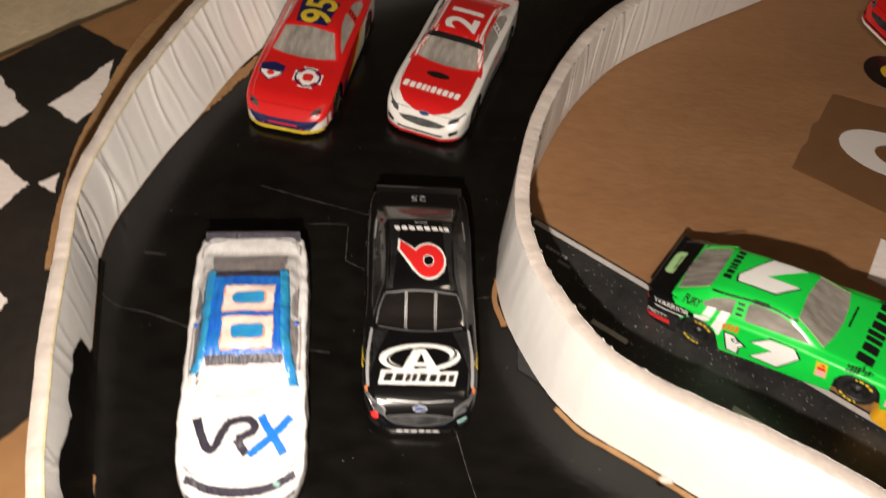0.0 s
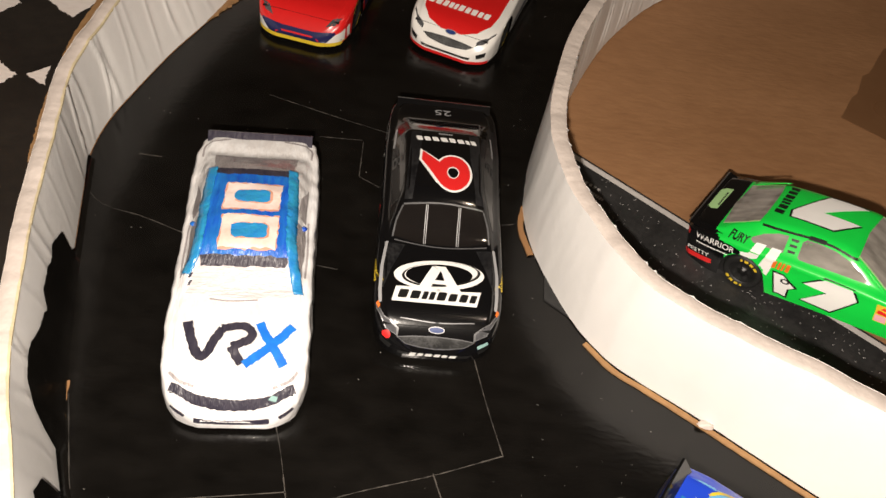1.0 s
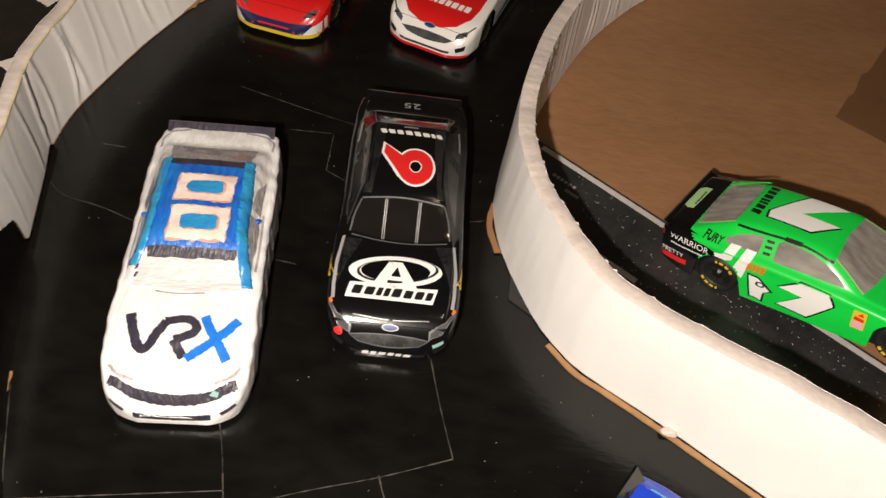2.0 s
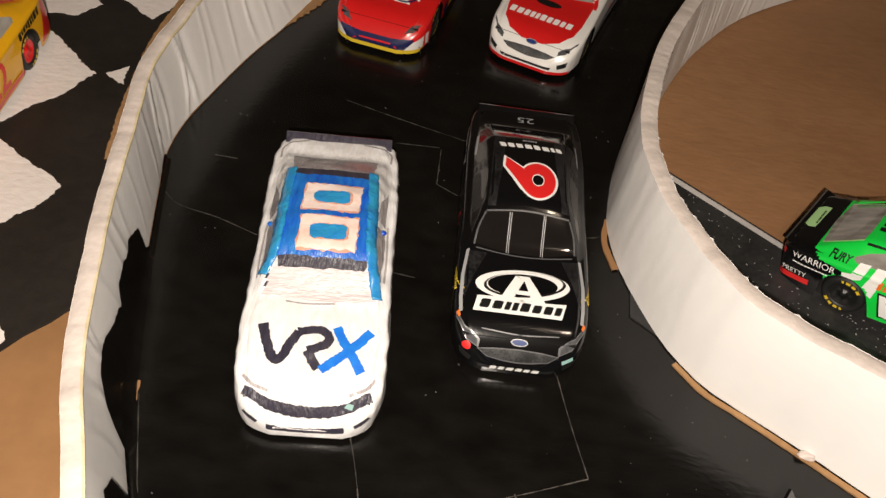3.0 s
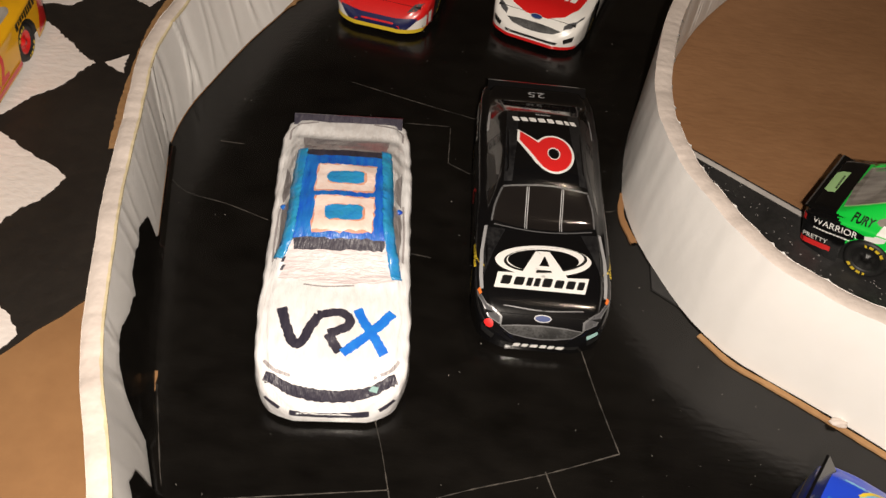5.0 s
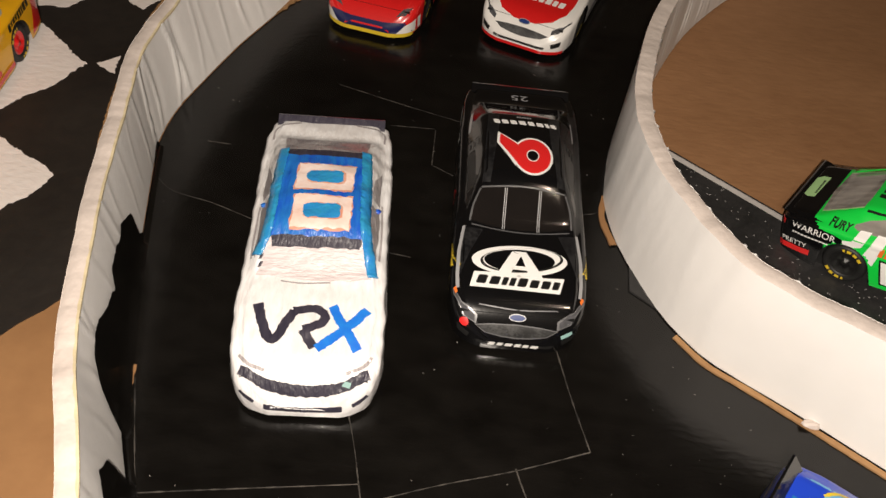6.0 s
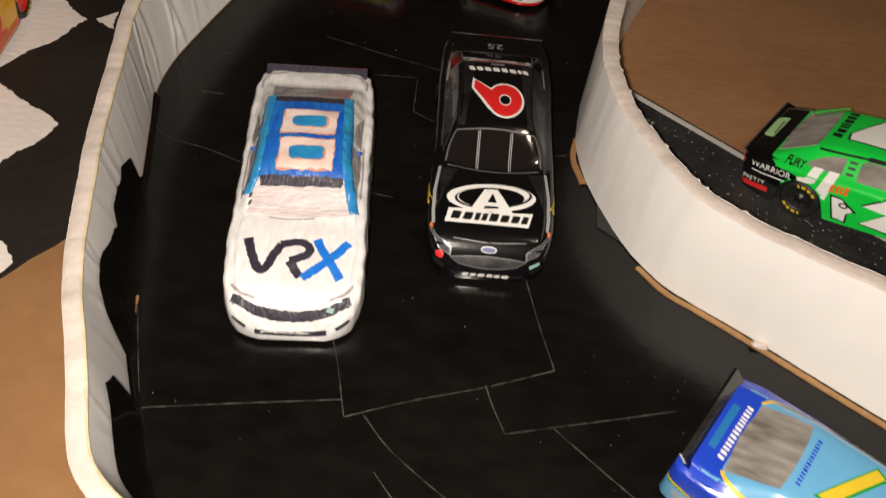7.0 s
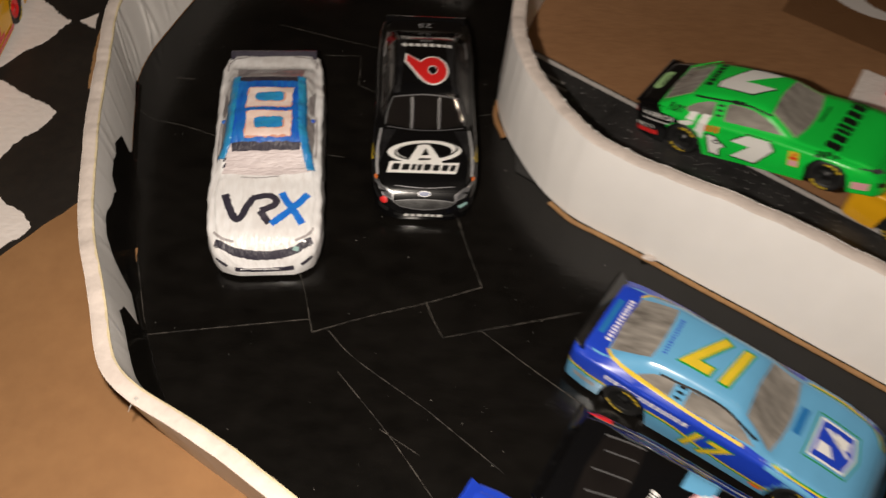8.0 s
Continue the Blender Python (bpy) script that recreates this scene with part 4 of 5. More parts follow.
for k, deep in ((1, 11.5), (-1, 8.0)):
    w.lay("roof_rail", flat_stroke([[(-20.5, k * 9.0), (-10, k * 9.5), (0, k * 9.7), (5, k * 10.4), (deep, k * 11.9)]], 2.2, 3), HAND_TEAL, lift=0.16, thick=0.45, grid=1.2, label="blue painted roof pillar")
    w.lay("side_window", flat_poly([(x * k, z) for x, z in ((8.4, 15.0), (2, 18.2), (-6, 18.6), (-6.4, 15.2))]), HAND_GREY, "right" if k > 0 else "left", lift=0.05)
    w.lay("quarter_window", flat_poly([(x * k, z) for x, z in ((-8, 15.3), (-8, 18.4), (-14, 18.0), (-18.6, 15.8))]), HAND_GREY, "right" if k > 0 else "left", lift=0.05)
    bm = bmesh.new()
    bmesh.ops.create_icosphere(bm, subdivisions=2, radius=1.0)
    bmesh.ops.scale(bm, vec=(0.7, 0.9, 0.5), verts=bm.verts)
    bmesh.ops.translate(bm, vec=(-6.2, k * 12.0, 16.0), verts=bm.verts)
    part("pillar_blob", bm, HAND_BLUE, w.root, "blob of blue paint", smooth=True)
def soft_rect(x0, y0, x1, y1, rad):
    """A rectangle with its corners rounded."""
    out = []
    for cx, cy, a0 in ((x1 - rad, y1 - rad, 0), (x0 + rad, y1 - rad, 90), (x0 + rad, y0 + rad, 180), (x1 - rad, y0 + rad, 270)):
        out += [(cx + rad * math.cos(radians(a0 + q)), cy + rad * math.sin(radians(a0 + q))) for q in (0, 30, 60, 90)]
    return out


for x0, x1 in ((-15.0, -7.0), (-5.0, 3.2)):
    w.lay("number_edge", flat_poly(ragged([(x0 - 0.3, 7.0), (x1 + 0.35, 6.7), (x1 + 0.3, -5.8), (x0 - 0.2, -5.3)], 0.9, 0.25, rng)), HAND_EDGE, lift=0.17, label="reddish brushed edge")
    w.lay("roof_number", flat_poly(ragged([(x0, 6.9), (x1, 6.5), (x1, -5.5), (x0, -5.1)], 1.0, 0.25, rng)), HAND_PINK, lift=0.20, label="white brushed zero with reddish edge")
    w.lay("zero_edge", flat_poly(ragged(soft_rect(x0 + 2.0, -3.2, x1 - 2.0, 5.0, 1.3), 0.7, 0.14, rng)), HAND_EDGE, lift=0.235)
    w.lay("zero_middle", flat_poly(ragged(soft_rect(x0 + 2.1, -3.2, x1 - 2.2, 4.5, 1.2), 0.7, 0.16, rng)), HAND_TEAL, lift=0.27, label="teal middle of the zero")
w.lay("hood_letter", flat_stroke([[(-10.2, -19.0), (-9.3, -22.4), (-7.6, -26.3), (-6.0, -26.6), (-4.6, -23.6), (-3.0, -20.4)]], 2.0, 5), HAND_INK, "hood", lift=0.12, grid=0.9, label="black brushed letter V")
w.lay("hood_letter", flat_stroke([[(-3.2, -20.4), (0.6, -19.6), (2.7, -20.6), (2.9, -22.6), (0.6, -24.0), (-1.0, -24.6)], [(-1.0, -24.6), (0.2, -26.6), (1.5, -28.3)]], 1.9, 6), HAND_INK, "hood", lift=0.13, grid=0.9, label="black brushed letter R")
w.lay("hood_letter", flat_stroke([[(4.4, -18.8), (6.2, -22.4), (8.4, -26.0), (9.9, -28.6)], [(11.3, -19.4), (8.6, -22.6), (5.4, -25.8), (1.9, -28.6)]], 2.0, 7), HAND_INK_BLUE, "hood", lift=0.14, grid=0.9, label="blue brushed letter X")
w.lay("front_band", flat_stroke([[(-12.3, -32.7), (-7.0, -35.0), (0.0, -35.7), (7.0, -35.1), (12.4, -32.8)]], 1.6, 8), HAND_INK, "hood", lift=0.12, grid=0.9, label="dark brushed band across the nose")
for k, (line, width) in enumerate((([(-12.6, -30.2), (-10.6, -32.0), (-7.5, -33.0)], 0.6), ([(8.0, -33.0), (11.0, -31.8), (12.8, -29.6)], 0.6),
                                   ([(-12.9, 29.0), (-12.4, 33.5), (-7.0, 35.6)], 0.5), ([(12.7, 30.0), (12.2, 34.0), (6.0, 35.8)], 0.5), ([(-6.5, -13.3), (-2.0, -13.6), (3.5, -13.2)], 0.35), ([(-13.0, -8.0), (-13.2, -1.0), (-13.0, 7.0)], 0.45), ([(13.0, -7.0), (13.2, 0.0), (13.0, 9.0)], 0.45))):
    w.lay("brush_mark", flat_stroke([line], width, 40 + k), HAND_GREY, "hood", lift=0.13, grid=0.8, label="grey brush mark")
w.lay("grille", flat_stroke([[(-7.5, 4.3), (0, 3.9), (7.5, 4.3)]], 1.3, 9), HAND_INK, "nose", lift=0.08, grid=0.8, label="dark brushed grille")
for k in (1, -1):
    w.lay("corner_mark", flat_stroke([[(k * 9.4, 4.8), (k * 12.2, 6.2)]], 1.0, 10), HAND_INK, "nose", lift=0.08, grid=0.8, label="dark brushed lamp mark")
w.lay("paint_fleck", flat_poly([(-1.0, -0.2), (-0.3, 0.5), (0.9, 0.3), (0.6, -0.5)]), PALE_TEAL, "hood", (8.2, -34.6), lift=0.16, grid=0.5, label="pale teal fleck of paint")
w.lay("pillar_dashes", flat_polys([[(-10.9, -5.0 - i * 1.5), (-10.3, -5.0 - i * 1.5), (-10.5 - 0.12 * i, -6.0 - i * 1.5), (-11.1 - 0.12 * i, -6.0 - i * 1.5)] for i in range(4)]), HAND_INK, "hood", lift=0.12, grid=0.8, label="small dark brush dashes")

# red and white car
r = Car("red toy stock car with white nose and roof number twenty-one", (6.6, 256.7), -107.0, WHITE_CAR, marks=YELLOW_PRINT, spoiler=RED)
r.lay("hood_panel", flat_poly([(13.6, 12.4), (24, 12.2), (29, 11.2), (32.6, 8.2), (34.2, 3.5), (34.2, -3.5), (32.6, -8.2), (29, -11.2), (24, -12.2), (13.6, -12.4)]), RED, lift=0.05, label="red hood")
r.lay("roof_panel", flat_poly([(13.6, 13.4), (11, 13.2), (2, 10.4), (-19, 10.0), (-30, 11.5), (-30, -11.5), (-19, -10.0), (2, -10.4), (11, -13.2), (13.6, -13.4)]), RED, lift=0.03, label="red roof")
r.windows(GLASS_GREY)
r.lay("windshield_band", flat_poly([(2.6, 9.8), (4.6, 10.3), (4.6, -10.3), (2.6, -9.8)]), DECAL_BLACK, lift=0.10)
r.nose(badge=BADGE_BLUE, splitter=RED)
r.number("roof_number", "21", 11.5, "roof", (6.2, 0.0), DECAL_WHITE, RED_PRINT, fat=0.2, edge=0.22, squeeze=0.95, label="white number")
r.lay("hood_lettering", flat_marks(21, 2.7, 10, 0.12, 6), DECAL_WHITE, "hood", (-0.7, -25.4), lift=0.10, label="white lettering bars")
r.lay("hood_plate", flat_ellipse(0, 0, 4.2, 1.5, 24), DECAL_BLACK, "hood", (-0.8, -18.4), lift=0.10, label="dark oval plate")
for side, k in (("right", 1), ("left", -1)):
    r.lay("side_stripe", flat_poly([(k * 20, 4.0), (k * -34, 4.0), (k * -34, 6.4), (k * 4, 6.0)]), NAVY, side, lift=0.06)
    r.lay("door_number", flat_text("21", 6.0), RED_PRINT, side, (k * -3, 9.5), lift=0.09)

# red and navy car
n = Car("red toy stock car with navy nose and yellow splitter", (-44.8, 254.5), -99.0, RED, spoiler=RED)
n.windows(GLASS_GREY)
n.lay("nose_panel", flat_poly([(-11.5, 6.4), (-5, 5.7), (5, 5.7), (11.5, 6.4), (13.5, 2.8), (-13.5, 2.8)]), NAVY, "nose", lift=0.05, grid=0.8, label="navy nose")
for k in (1, -1):
    n.lay("nose_corner", flat_poly([(k * 9.0, 2.7), (k * 14.5, 2.7), (k * 14.6, 7.0), (k * 11.6, 5.6)]), WHITE_CAR, "nose", lift=0.09, grid=0.8, label="white corner")
    n.lay("rear_side", flat_poly([(k * 4, 2.6), (k * -10, 12.6), (k * -37, 13.0), (k * -37, 2.6)]), WHITE_CAR, "right" if k > 0 else "left", lift=0.05, label="white rear side")
    n.lay("side_stripe", flat_poly([(k * 8, 2.6), (k * 2, 2.6), (k * -14, 12.0), (k * -11, 12.6)]), YELLOW_PRINT, "right" if k > 0 else "left", lift=0.08)
    n.lay("sill_patch", flat_poly([(k * 14, 2.6), (k * 9, 2.6), (k * 10, 6.5), (k * 15, 6.0)]), NAVY, "right" if k > 0 else "left", lift=0.08)
    n.lay("headlight", flat_poly([(35.6, k * 8.4), (34.6, k * 11.2), (32.0, k * 12.9), (33.4, k * 10.2)]), LENS, lift=0.06, grid=0.7)
    n.lay("splitter", flat_rect(min(k * 32, k * 37.4), 1.6, max(k * 32, k * 37.4), 2.7), YELLOW_PRINT, "right" if k > 0 else "left", lift=0.12, grid=0.8)
n.lay("splitter", flat_rect(-13, 1.6, 13, 2.9), YELLOW_PRINT, "nose", lift=0.13, grid=0.8, label="yellow splitter")
n.lay("roof_panel", flat_poly([(1.6, 5.5), (-12, 6.8), (-12, -6.8), (1.6, -5.5)]), NAVY, lift=0.07, label="navy roof patch")
n.number("roof_number", "95", 11.0, "roof", (5.6, -0.8), YELLOW_PRINT, NAVY, fat=0.14, edge=0.3, label="yellow number")
# hood shields: plain rings and shapes
n.lay("hood_shield", flat_poly([(-4.2, 2.9), (0, 4.2), (4.2, 2.9), (3.9, -1.3), (0, -4.6), (-3.9, -1.3)]), NAVY, "hood", (-8.4, -21.6), lift=0.10, label="navy shield shape")
n.lay("hood_shield", flat_poly([(-3.6, -0.2), (3.6, -0.2), (3.2, -1.5), (0, -4.0), (-3.2, -1.5)]), DECAL_WHITE, "hood", (-8.4, -21.6), lift=0.14)
n.lay("hood_shield", flat_ellipse(0, -1.2, 1.3, 1.0, 16), RED_PRINT, "hood", (-8.4, -21.6), lift=0.18, grid=0.7)
n.lay("hood_cross", flat_polys([[(math.cos(a - 0.5) * 5.6, math.sin(a - 0.5) * 5.2), (math.cos(a + 0.5) * 5.6, math.sin(a + 0.5) * 5.2), (math.cos(a + 0.4) * 1.9, math.sin(a + 0.4) * 1.8), (math.cos(a - 0.4) * 1.9, math.sin(a - 0.4) * 1.8)] for a in (0, math.pi / 2, math.pi, 3 * math.pi / 2)]), DECAL_WHITE, "hood", (4.4, -21.8), lift=0.10, label="white cross shape")
n.lay("hood_cross", flat_ellipse(0, 0, 4.6, 4.3, 24, 0.84), NAVY, "hood", (4.4, -21.8), lift=0.13)
n.lay("hood_cross", flat_ellipse(0, 0, 1.3, 1.6, 12), RED_PRINT, "hood", (4.4, -21.8), lift=0.16, grid=0.7)
n.lay("hood_cross", flat_ellipse(0, 0, 3.2, 3.0, 24, 0.62), DECAL_WHITE, "hood", (4.4, -21.8), lift=0.12)

# sevens, in plan on the roof and upright on the door
ROOF_SEVEN = [(-15.4, -1.8), (-9.2, 8.0), (0.4, 7.9), (-8.6, 0.5), (0.5, 0.3), (-4.4, -4.8), (-14.9, -4.4)]
DOOR_SEVEN = [(-6.3, 1.2), (-1.6, 4.2), (5.0, 4.0), (6.5, 1.4), (1.2, -4.6), (-6.1, -4.0), (-0.6, 0.6)]


def grown(points, by):
    """The outline let out from its middle by about that much."""
    cx, cy = sum(p[0] for p in points) / len(points), sum(p[1] for p in points) / len(points)
    return [(x + by * (x - cx) / max(1.0, math.hypot(x - cx, y - cy)), y + by * (y - cy) / max(1.0, math.hypot(x - cx, y - cy))) for x, y in points]


# green car, its nose up on the tail of the yellow one
g = Car("bright green toy stock car climbing a yellow car", (105.4, 142.9), -34.2, GREEN, z=6.75, pitch=-16.0, spoiler_high=0.5, spoiler=BLACK_PAINTED)
g.body.data.materials.append(BLACK_PAINTED)
for poly in g.body.data.polygons:
    q = poly.center / MM
    if q.x < -27.0 - 3.4 * min(1.0, max(0.0, (q.z - 13.2) / 1.4)):
        poly.material_index = 1
g.lay("tail_panel", flat_poly([(-31.0, 12.6), (-30.8, 10.6), (-31.0, 8.4), (-31.3, -8.4), (-30.8, -10.6), (-31.0, -12.6), (-38, -13), (-38, 13)]), BLACK_PAINTED, lift=0.04, label="black tail")
g.lay("tail_panel", flat_rect(-14, 2.2, 14, 14.5), BLACK_PAINTED, "tail", lift=0.05)
for side, k in (("right", 1), ("left", -1)):
    g.lay("tail_side", flat_poly([(k * -38, 2), (k * -27.3, 2), (k * -26.0, 10.0), (k * -22.4, 11.6), (k * -23.0, 12.4), (k * -26, 13.2), (k * -38, 13.6)]), BLACK_PAINTED, side, lift=0.045)
    g.lay("side_bar", flat_poly([(k * -19.7, 15.3), (k * -17.2, 15.4), (k * -18.4, 12.0), (k * -20.4, 11.2), (k * -22.6, 11.2), (k * -22.9, 12.3), (k * -20.8, 12.8)]), DECAL_WHITE, side, lift=0.09, grid=0.6, label="white bars")
    g.lay("side_bar", flat_poly([(k * -15.8, 15.3), (k * -13.3, 15.3), (k * -15.2, 8.0), (k * -17.9, 9.6)]), DECAL_WHITE, side, lift=0.09, grid=0.6)
    g.lay("door_number", flat_poly([(k * x, z) for x, z in grown(DOOR_SEVEN, 0.55)]), DECAL_BLACK, side, (k * 0.2, 8.5), lift=0.09, label="black outline")
    g.lay("door_number", flat_poly([(k * x, z) for x, z in DOOR_SEVEN]), DECAL_WHITE, side, (k * 0.2, 8.5), lift=0.13, label="white number seven")
    g.lay("side_emblem", flat_poly([(k * x, z) for x, z in ((-3.4, 3.6), (-0.4, 3.4), (1.4, 2.0), (3.6, 0.4), (1.6, -0.6), (1.4, -3.9), (-1.2, -3.4), (-2.2, -3.6), (-2.9, 0.4))]), DECAL_BLACK, side, (k * -10.6, 6.8), lift=0.07, grid=0.9)
    g.lay("side_emblem", flat_poly([(k * x, z) for x, z in ((-2.9, 3.1), (-0.5, 3.0), (1.0, 1.7), (2.7, 0.3), (1.1, -0.8), (0.9, -3.4), (-1.0, -3.0), (-1.8, -3.1), (-2.4, 0.4))]), DECAL_WHITE, side, (k * -10.6, 6.8), lift=0.10, grid=0.9, label="white emblem shape with a black edge")
    g.lay("side_emblem", flat_ellipse(0, 0, 1.2, 0.8, 14, 0.55), DECAL_BLACK, side, (k * -10.4, 8.2), lift=0.13, grid=0.6)
    g.lay("side_emblem", flat_bars(4.8, 2.3, 4, 0.35), DECAL_ORANGE, side, (k * -12.2, 12.2), lift=0.10, label="orange upright dashes")
    g.lay("fender_patch", flat_rect(-1.5, -2.5, 1.5, 2.5), YELLOW_PRINT, side, (k * 12.6, 9.0), lift=0.08, label="yellow and red printed patch")
    g.lay("fender_patch", flat_rect(-1.3, -2.3, 1.3, -0.4), DECAL_PINK, side, (k * 12.6, 9.0), lift=0.11, grid=0.6)
    g.lay("fender_patch", flat_polys([[(-1.2, 0.0), (1.1, -0.2), (1.2, 0.7), (-0.9, 1.0)], [(-0.6, 1.3), (1.0, 1.2), (0.5, 2.2)]]), RED_PRINT, side, (k * 12.6, 9.0), lift=0.11, grid=0.6)
    g.lay("tail_lettering", flat_text("WARRIOR", 1.75, squeeze=0.98), DECAL_WHITE, side, (k * -29.8, 12.0), k * -2.5, lift=0.09, grid=0.8, label="white lettering")
    g.lay("tail_lettering", flat_bars(10.5, 0.4, 13), DECAL_WHITE, side, (k * -29.6, 10.0), k * -2.5, lift=0.09, grid=0.8)
    g.lay("tail_lettering", flat_text("PRETTY", 1.35), DECAL_WHITE, side, (k * -33.9, 7.4), lift=0.09, grid=0.8, label="white lettering")
    g.lay("tail_lettering", flat_rect(-3.9, -0.8, 3.9, 0.8), RED_PRINT, side, (k * -33.8, 5.6), lift=0.09, grid=0.8, label="red block under the lettering")
    g.lay("pillar_lettering", flat_text("FURY", 1.5, 0.25, 0.07), DECAL_BLACK, side, (k * -24.2, 15.2), lift=0.09, grid=0.8, label="black slanted lettering")
    g.lay("roof_edge_line", flat_stroke([[(k * 3.8, 18.1), (k * -5, 19.3), (k * -20, 18.9)]], 0.4, 1), DECAL_BLACK, side, lift=0.10, grid=0.8, label="black roof edge line")
    g.lay("door_lettering", flat_rect(-2.0, -0.35, 2.0, 0.35), DECAL_BLACK, side, (k * -6.4, 19.35), lift=0.12, grid=0.8)
    g.lay("sill_step", flat_rect(min(k * -2.4, k * 15.4), 1.4, max(k * -2.4, k * 15.4), 2.9), GREEN, side, lift=0.30, grid=1.2)
    g.lay("arch_marking", flat_bars(7.5, 0.8, 9), DECAL_BLACK, side, (k * 21.8, 12.0), lift=0.09, grid=0.8)
    g.lay("nose_patch", flat_polys([[(-2.2, -1.2), (2.2, -1.4), (2.4, 1.2), (-2.0, 1.4)]]), DECAL_PINK, side, (k * 31.0, 5.0), lift=0.09, grid=0.8)
g.windows(GLASS_GREY, frame_mat=PALE_GREEN)
g.nose()
g.lay("roof_number", flat_poly(grown(ROOF_SEVEN, 0.6)), DECAL_BLACK, lift=0.09, label="black outline")
g.lay("roof_number", flat_poly(ROOF_SEVEN), DECAL_WHITE, lift=0.13, label="white number seven")
g.lay("roof_lettering", flat_marks(13, 2.5, 7, seed=2), DECAL_BLACK, "hood", (1.8, 18.2), lift=0.10, grid=0.8, label="black plain block shapes")
g.lay("hood_lettering", flat_marks(24, 4.6, 7, seed=2), DECAL_BLACK, "hood", (0.6, -21.4), lift=0.10, label="black plain block shapes")
g.lay("cowl_slot", flat_rect(-4.2, -0.3, 4.2, 0.3), DECAL_BLACK, "hood", (3.5, -14.6), lift=0.10, grid=0.8, label="black cowl slot")
g.lay("deck_patch", flat_poly([(-36.7, -3.9), (-36.6, 4.2), (-35.4, 5.4), (-33.6, 5.6), (-34.0, -4.4), (-35.6, -4.8)]), PALE_GREEN, lift=0.10, label="pale green patch")
g.lay("deck_patch", flat_bars(6.5, 0.5, 8), DECAL_BLACK, "hood", (0.4, 34.4), lift=0.13, grid=0.8)
g.lay("roof_flap", flat_rect(-29, 8.8, -20, 10.6), GREEN, lift=0.5, thick=0.3, label="raised green flap")
for k in (1, -1):
    g.lay("tail_lamp", flat_rect(-0.9, -0.8, 0.9, 0.8), RED_PRINT, "tail", (k * 12.4, 12.0), lift=0.1, grid=0.6, label="red tail lamp")

# yellow car whose tail carries the green car's nose
u = Car("yellow toy stock car under the green one's nose", (164.0, 113.0), -31.0, GOLD, z=0.56, spoiler_high=0, tall=1.0)
u.windows(GLASS_GREY)
u.nose()

# blue car
b = Car("blue and sky blue toy stock car with yellow seventeen", (78.5, 51.4), -31.7, SKY, scale=(1.01, 0.97, 1.02), spoiler=BLACK_PAINTED, spoiler_high=2.4)
b.body.data.materials.append(BLUE)
for poly in b.body.data.polygons:
    q = poly.center / MM
    if 8.6 < q.z < 14.6 and ((q.x < 12 and abs(q.y) > 12.9) or q.x < -30.2):
        poly.material_index = 1
b.lay("tail_panel", flat_poly([(-28, 14.2), (-30.2, 10), (-30.4, -10), (-28, -14.2), (-36.6, -13.4), (-37.6, -12.0), (-37.6, 12.0), (-36.6, 13.4)]), BLUE, lift=0.04, label="royal blue tail")
for side, k in (("right", 1), ("left", -1)):
    b.lay("side_panel", flat_poly([(k * -37.8, 8.6), (k * -24, 8.4), (k * -10, 8.2), (k * 0, 6.0), (k * 12, 5.4), (k * 34, 7.0), (k * 30, 9.4), (k * 10, 12.4), (k * -10, 13.4), (k * -22, 14.0), (k * -38, 14)]), BLUE, side, lift=0.045, label="royal blue side")
    b.lay("shoulder", flat_poly([(-37, k * 8.0), (-30.6, k * 8.0), (-30.0, k * 10.0), (-27.5, k * 11.6), (-22, k * 12.7), (-9, k * 13.3), (8, k * 13.4), (14, k * 13.9), (14, k * 14.9), (0, k * 14.6), (-20, k * 14.9), (-32, k * 14.3), (-36.6, k * 13.5), (-37.2, k * 12)]), BLUE, lift=0.045, label="royal blue shoulder")
    b.lay("side_line", flat_stroke([[(k * -37.8, 8.5), (k * -24, 8.3), (k * -10, 8.1), (k * 0, 5.9), (k * 12, 5.3), (k * 34, 6.9)]], 1.1, 2), GREEN_DARK, side, lift=0.07, grid=1.0)
    b.lay("side_line", flat_stroke([[(k * -37.8, 8.75), (k * -24, 8.55), (k * -10, 8.35), (k * 0, 6.15), (k * 12, 5.55), (k * 34, 7.15)]], 0.6, 2), YELLOW_PRINT, side, lift=0.10, grid=1.0, label="yellow side line")
    b.lay("pillar_line", flat_stroke([[(-30.2, k * 9.4), (-29.4, k * 10.5), (-27.3, k * 11.6), (-22, k * 12.6), (-9, k * 13.2), (6, k * 13.3)]], 0.75, 2), YELLOW_PRINT, lift=0.09, grid=1.0, label="yellow pillar line")
    b.lay("side_lettering", flat_bars(22, 1.5, 15, 0.4), DECAL_WHITE, side, (k * -17.0, 11.3), turn=k * -1, lift=0.09, grid=0.9, label="white lettering bars")
    b.number("door_number", "17", 6.8, side, (k * -0.6, 7.4), YELLOW_PRINT, GREEN_DARK, shear=0.35, fat=0.16, edge=0.36, squeeze=1.1, label="yellow number")
    b.lay("sill_patch", flat_rect(-3, -0.8, 3, 0.8), DECAL_GREY, side, (k * -32.5, 5.8), lift=0.07)
    b.lay("sill_patch", flat_ellipse(0, 0, 1.6, 0.9, 14), DECAL_ORANGE, side, (k * 13, 4.4), lift=0.07)
    b.lay("roof_rail", flat_stroke([[(k * 8, 15.4), (k * 1, 18.0), (k * -6, 18.7), (k * -17, 18.2)]], 0.4, 2), DECAL_BLACK, side, lift=0.10, grid=0.8)
b.windows(GLASS_GREY, -20.2, frame_mat=SKY)
b.nose()
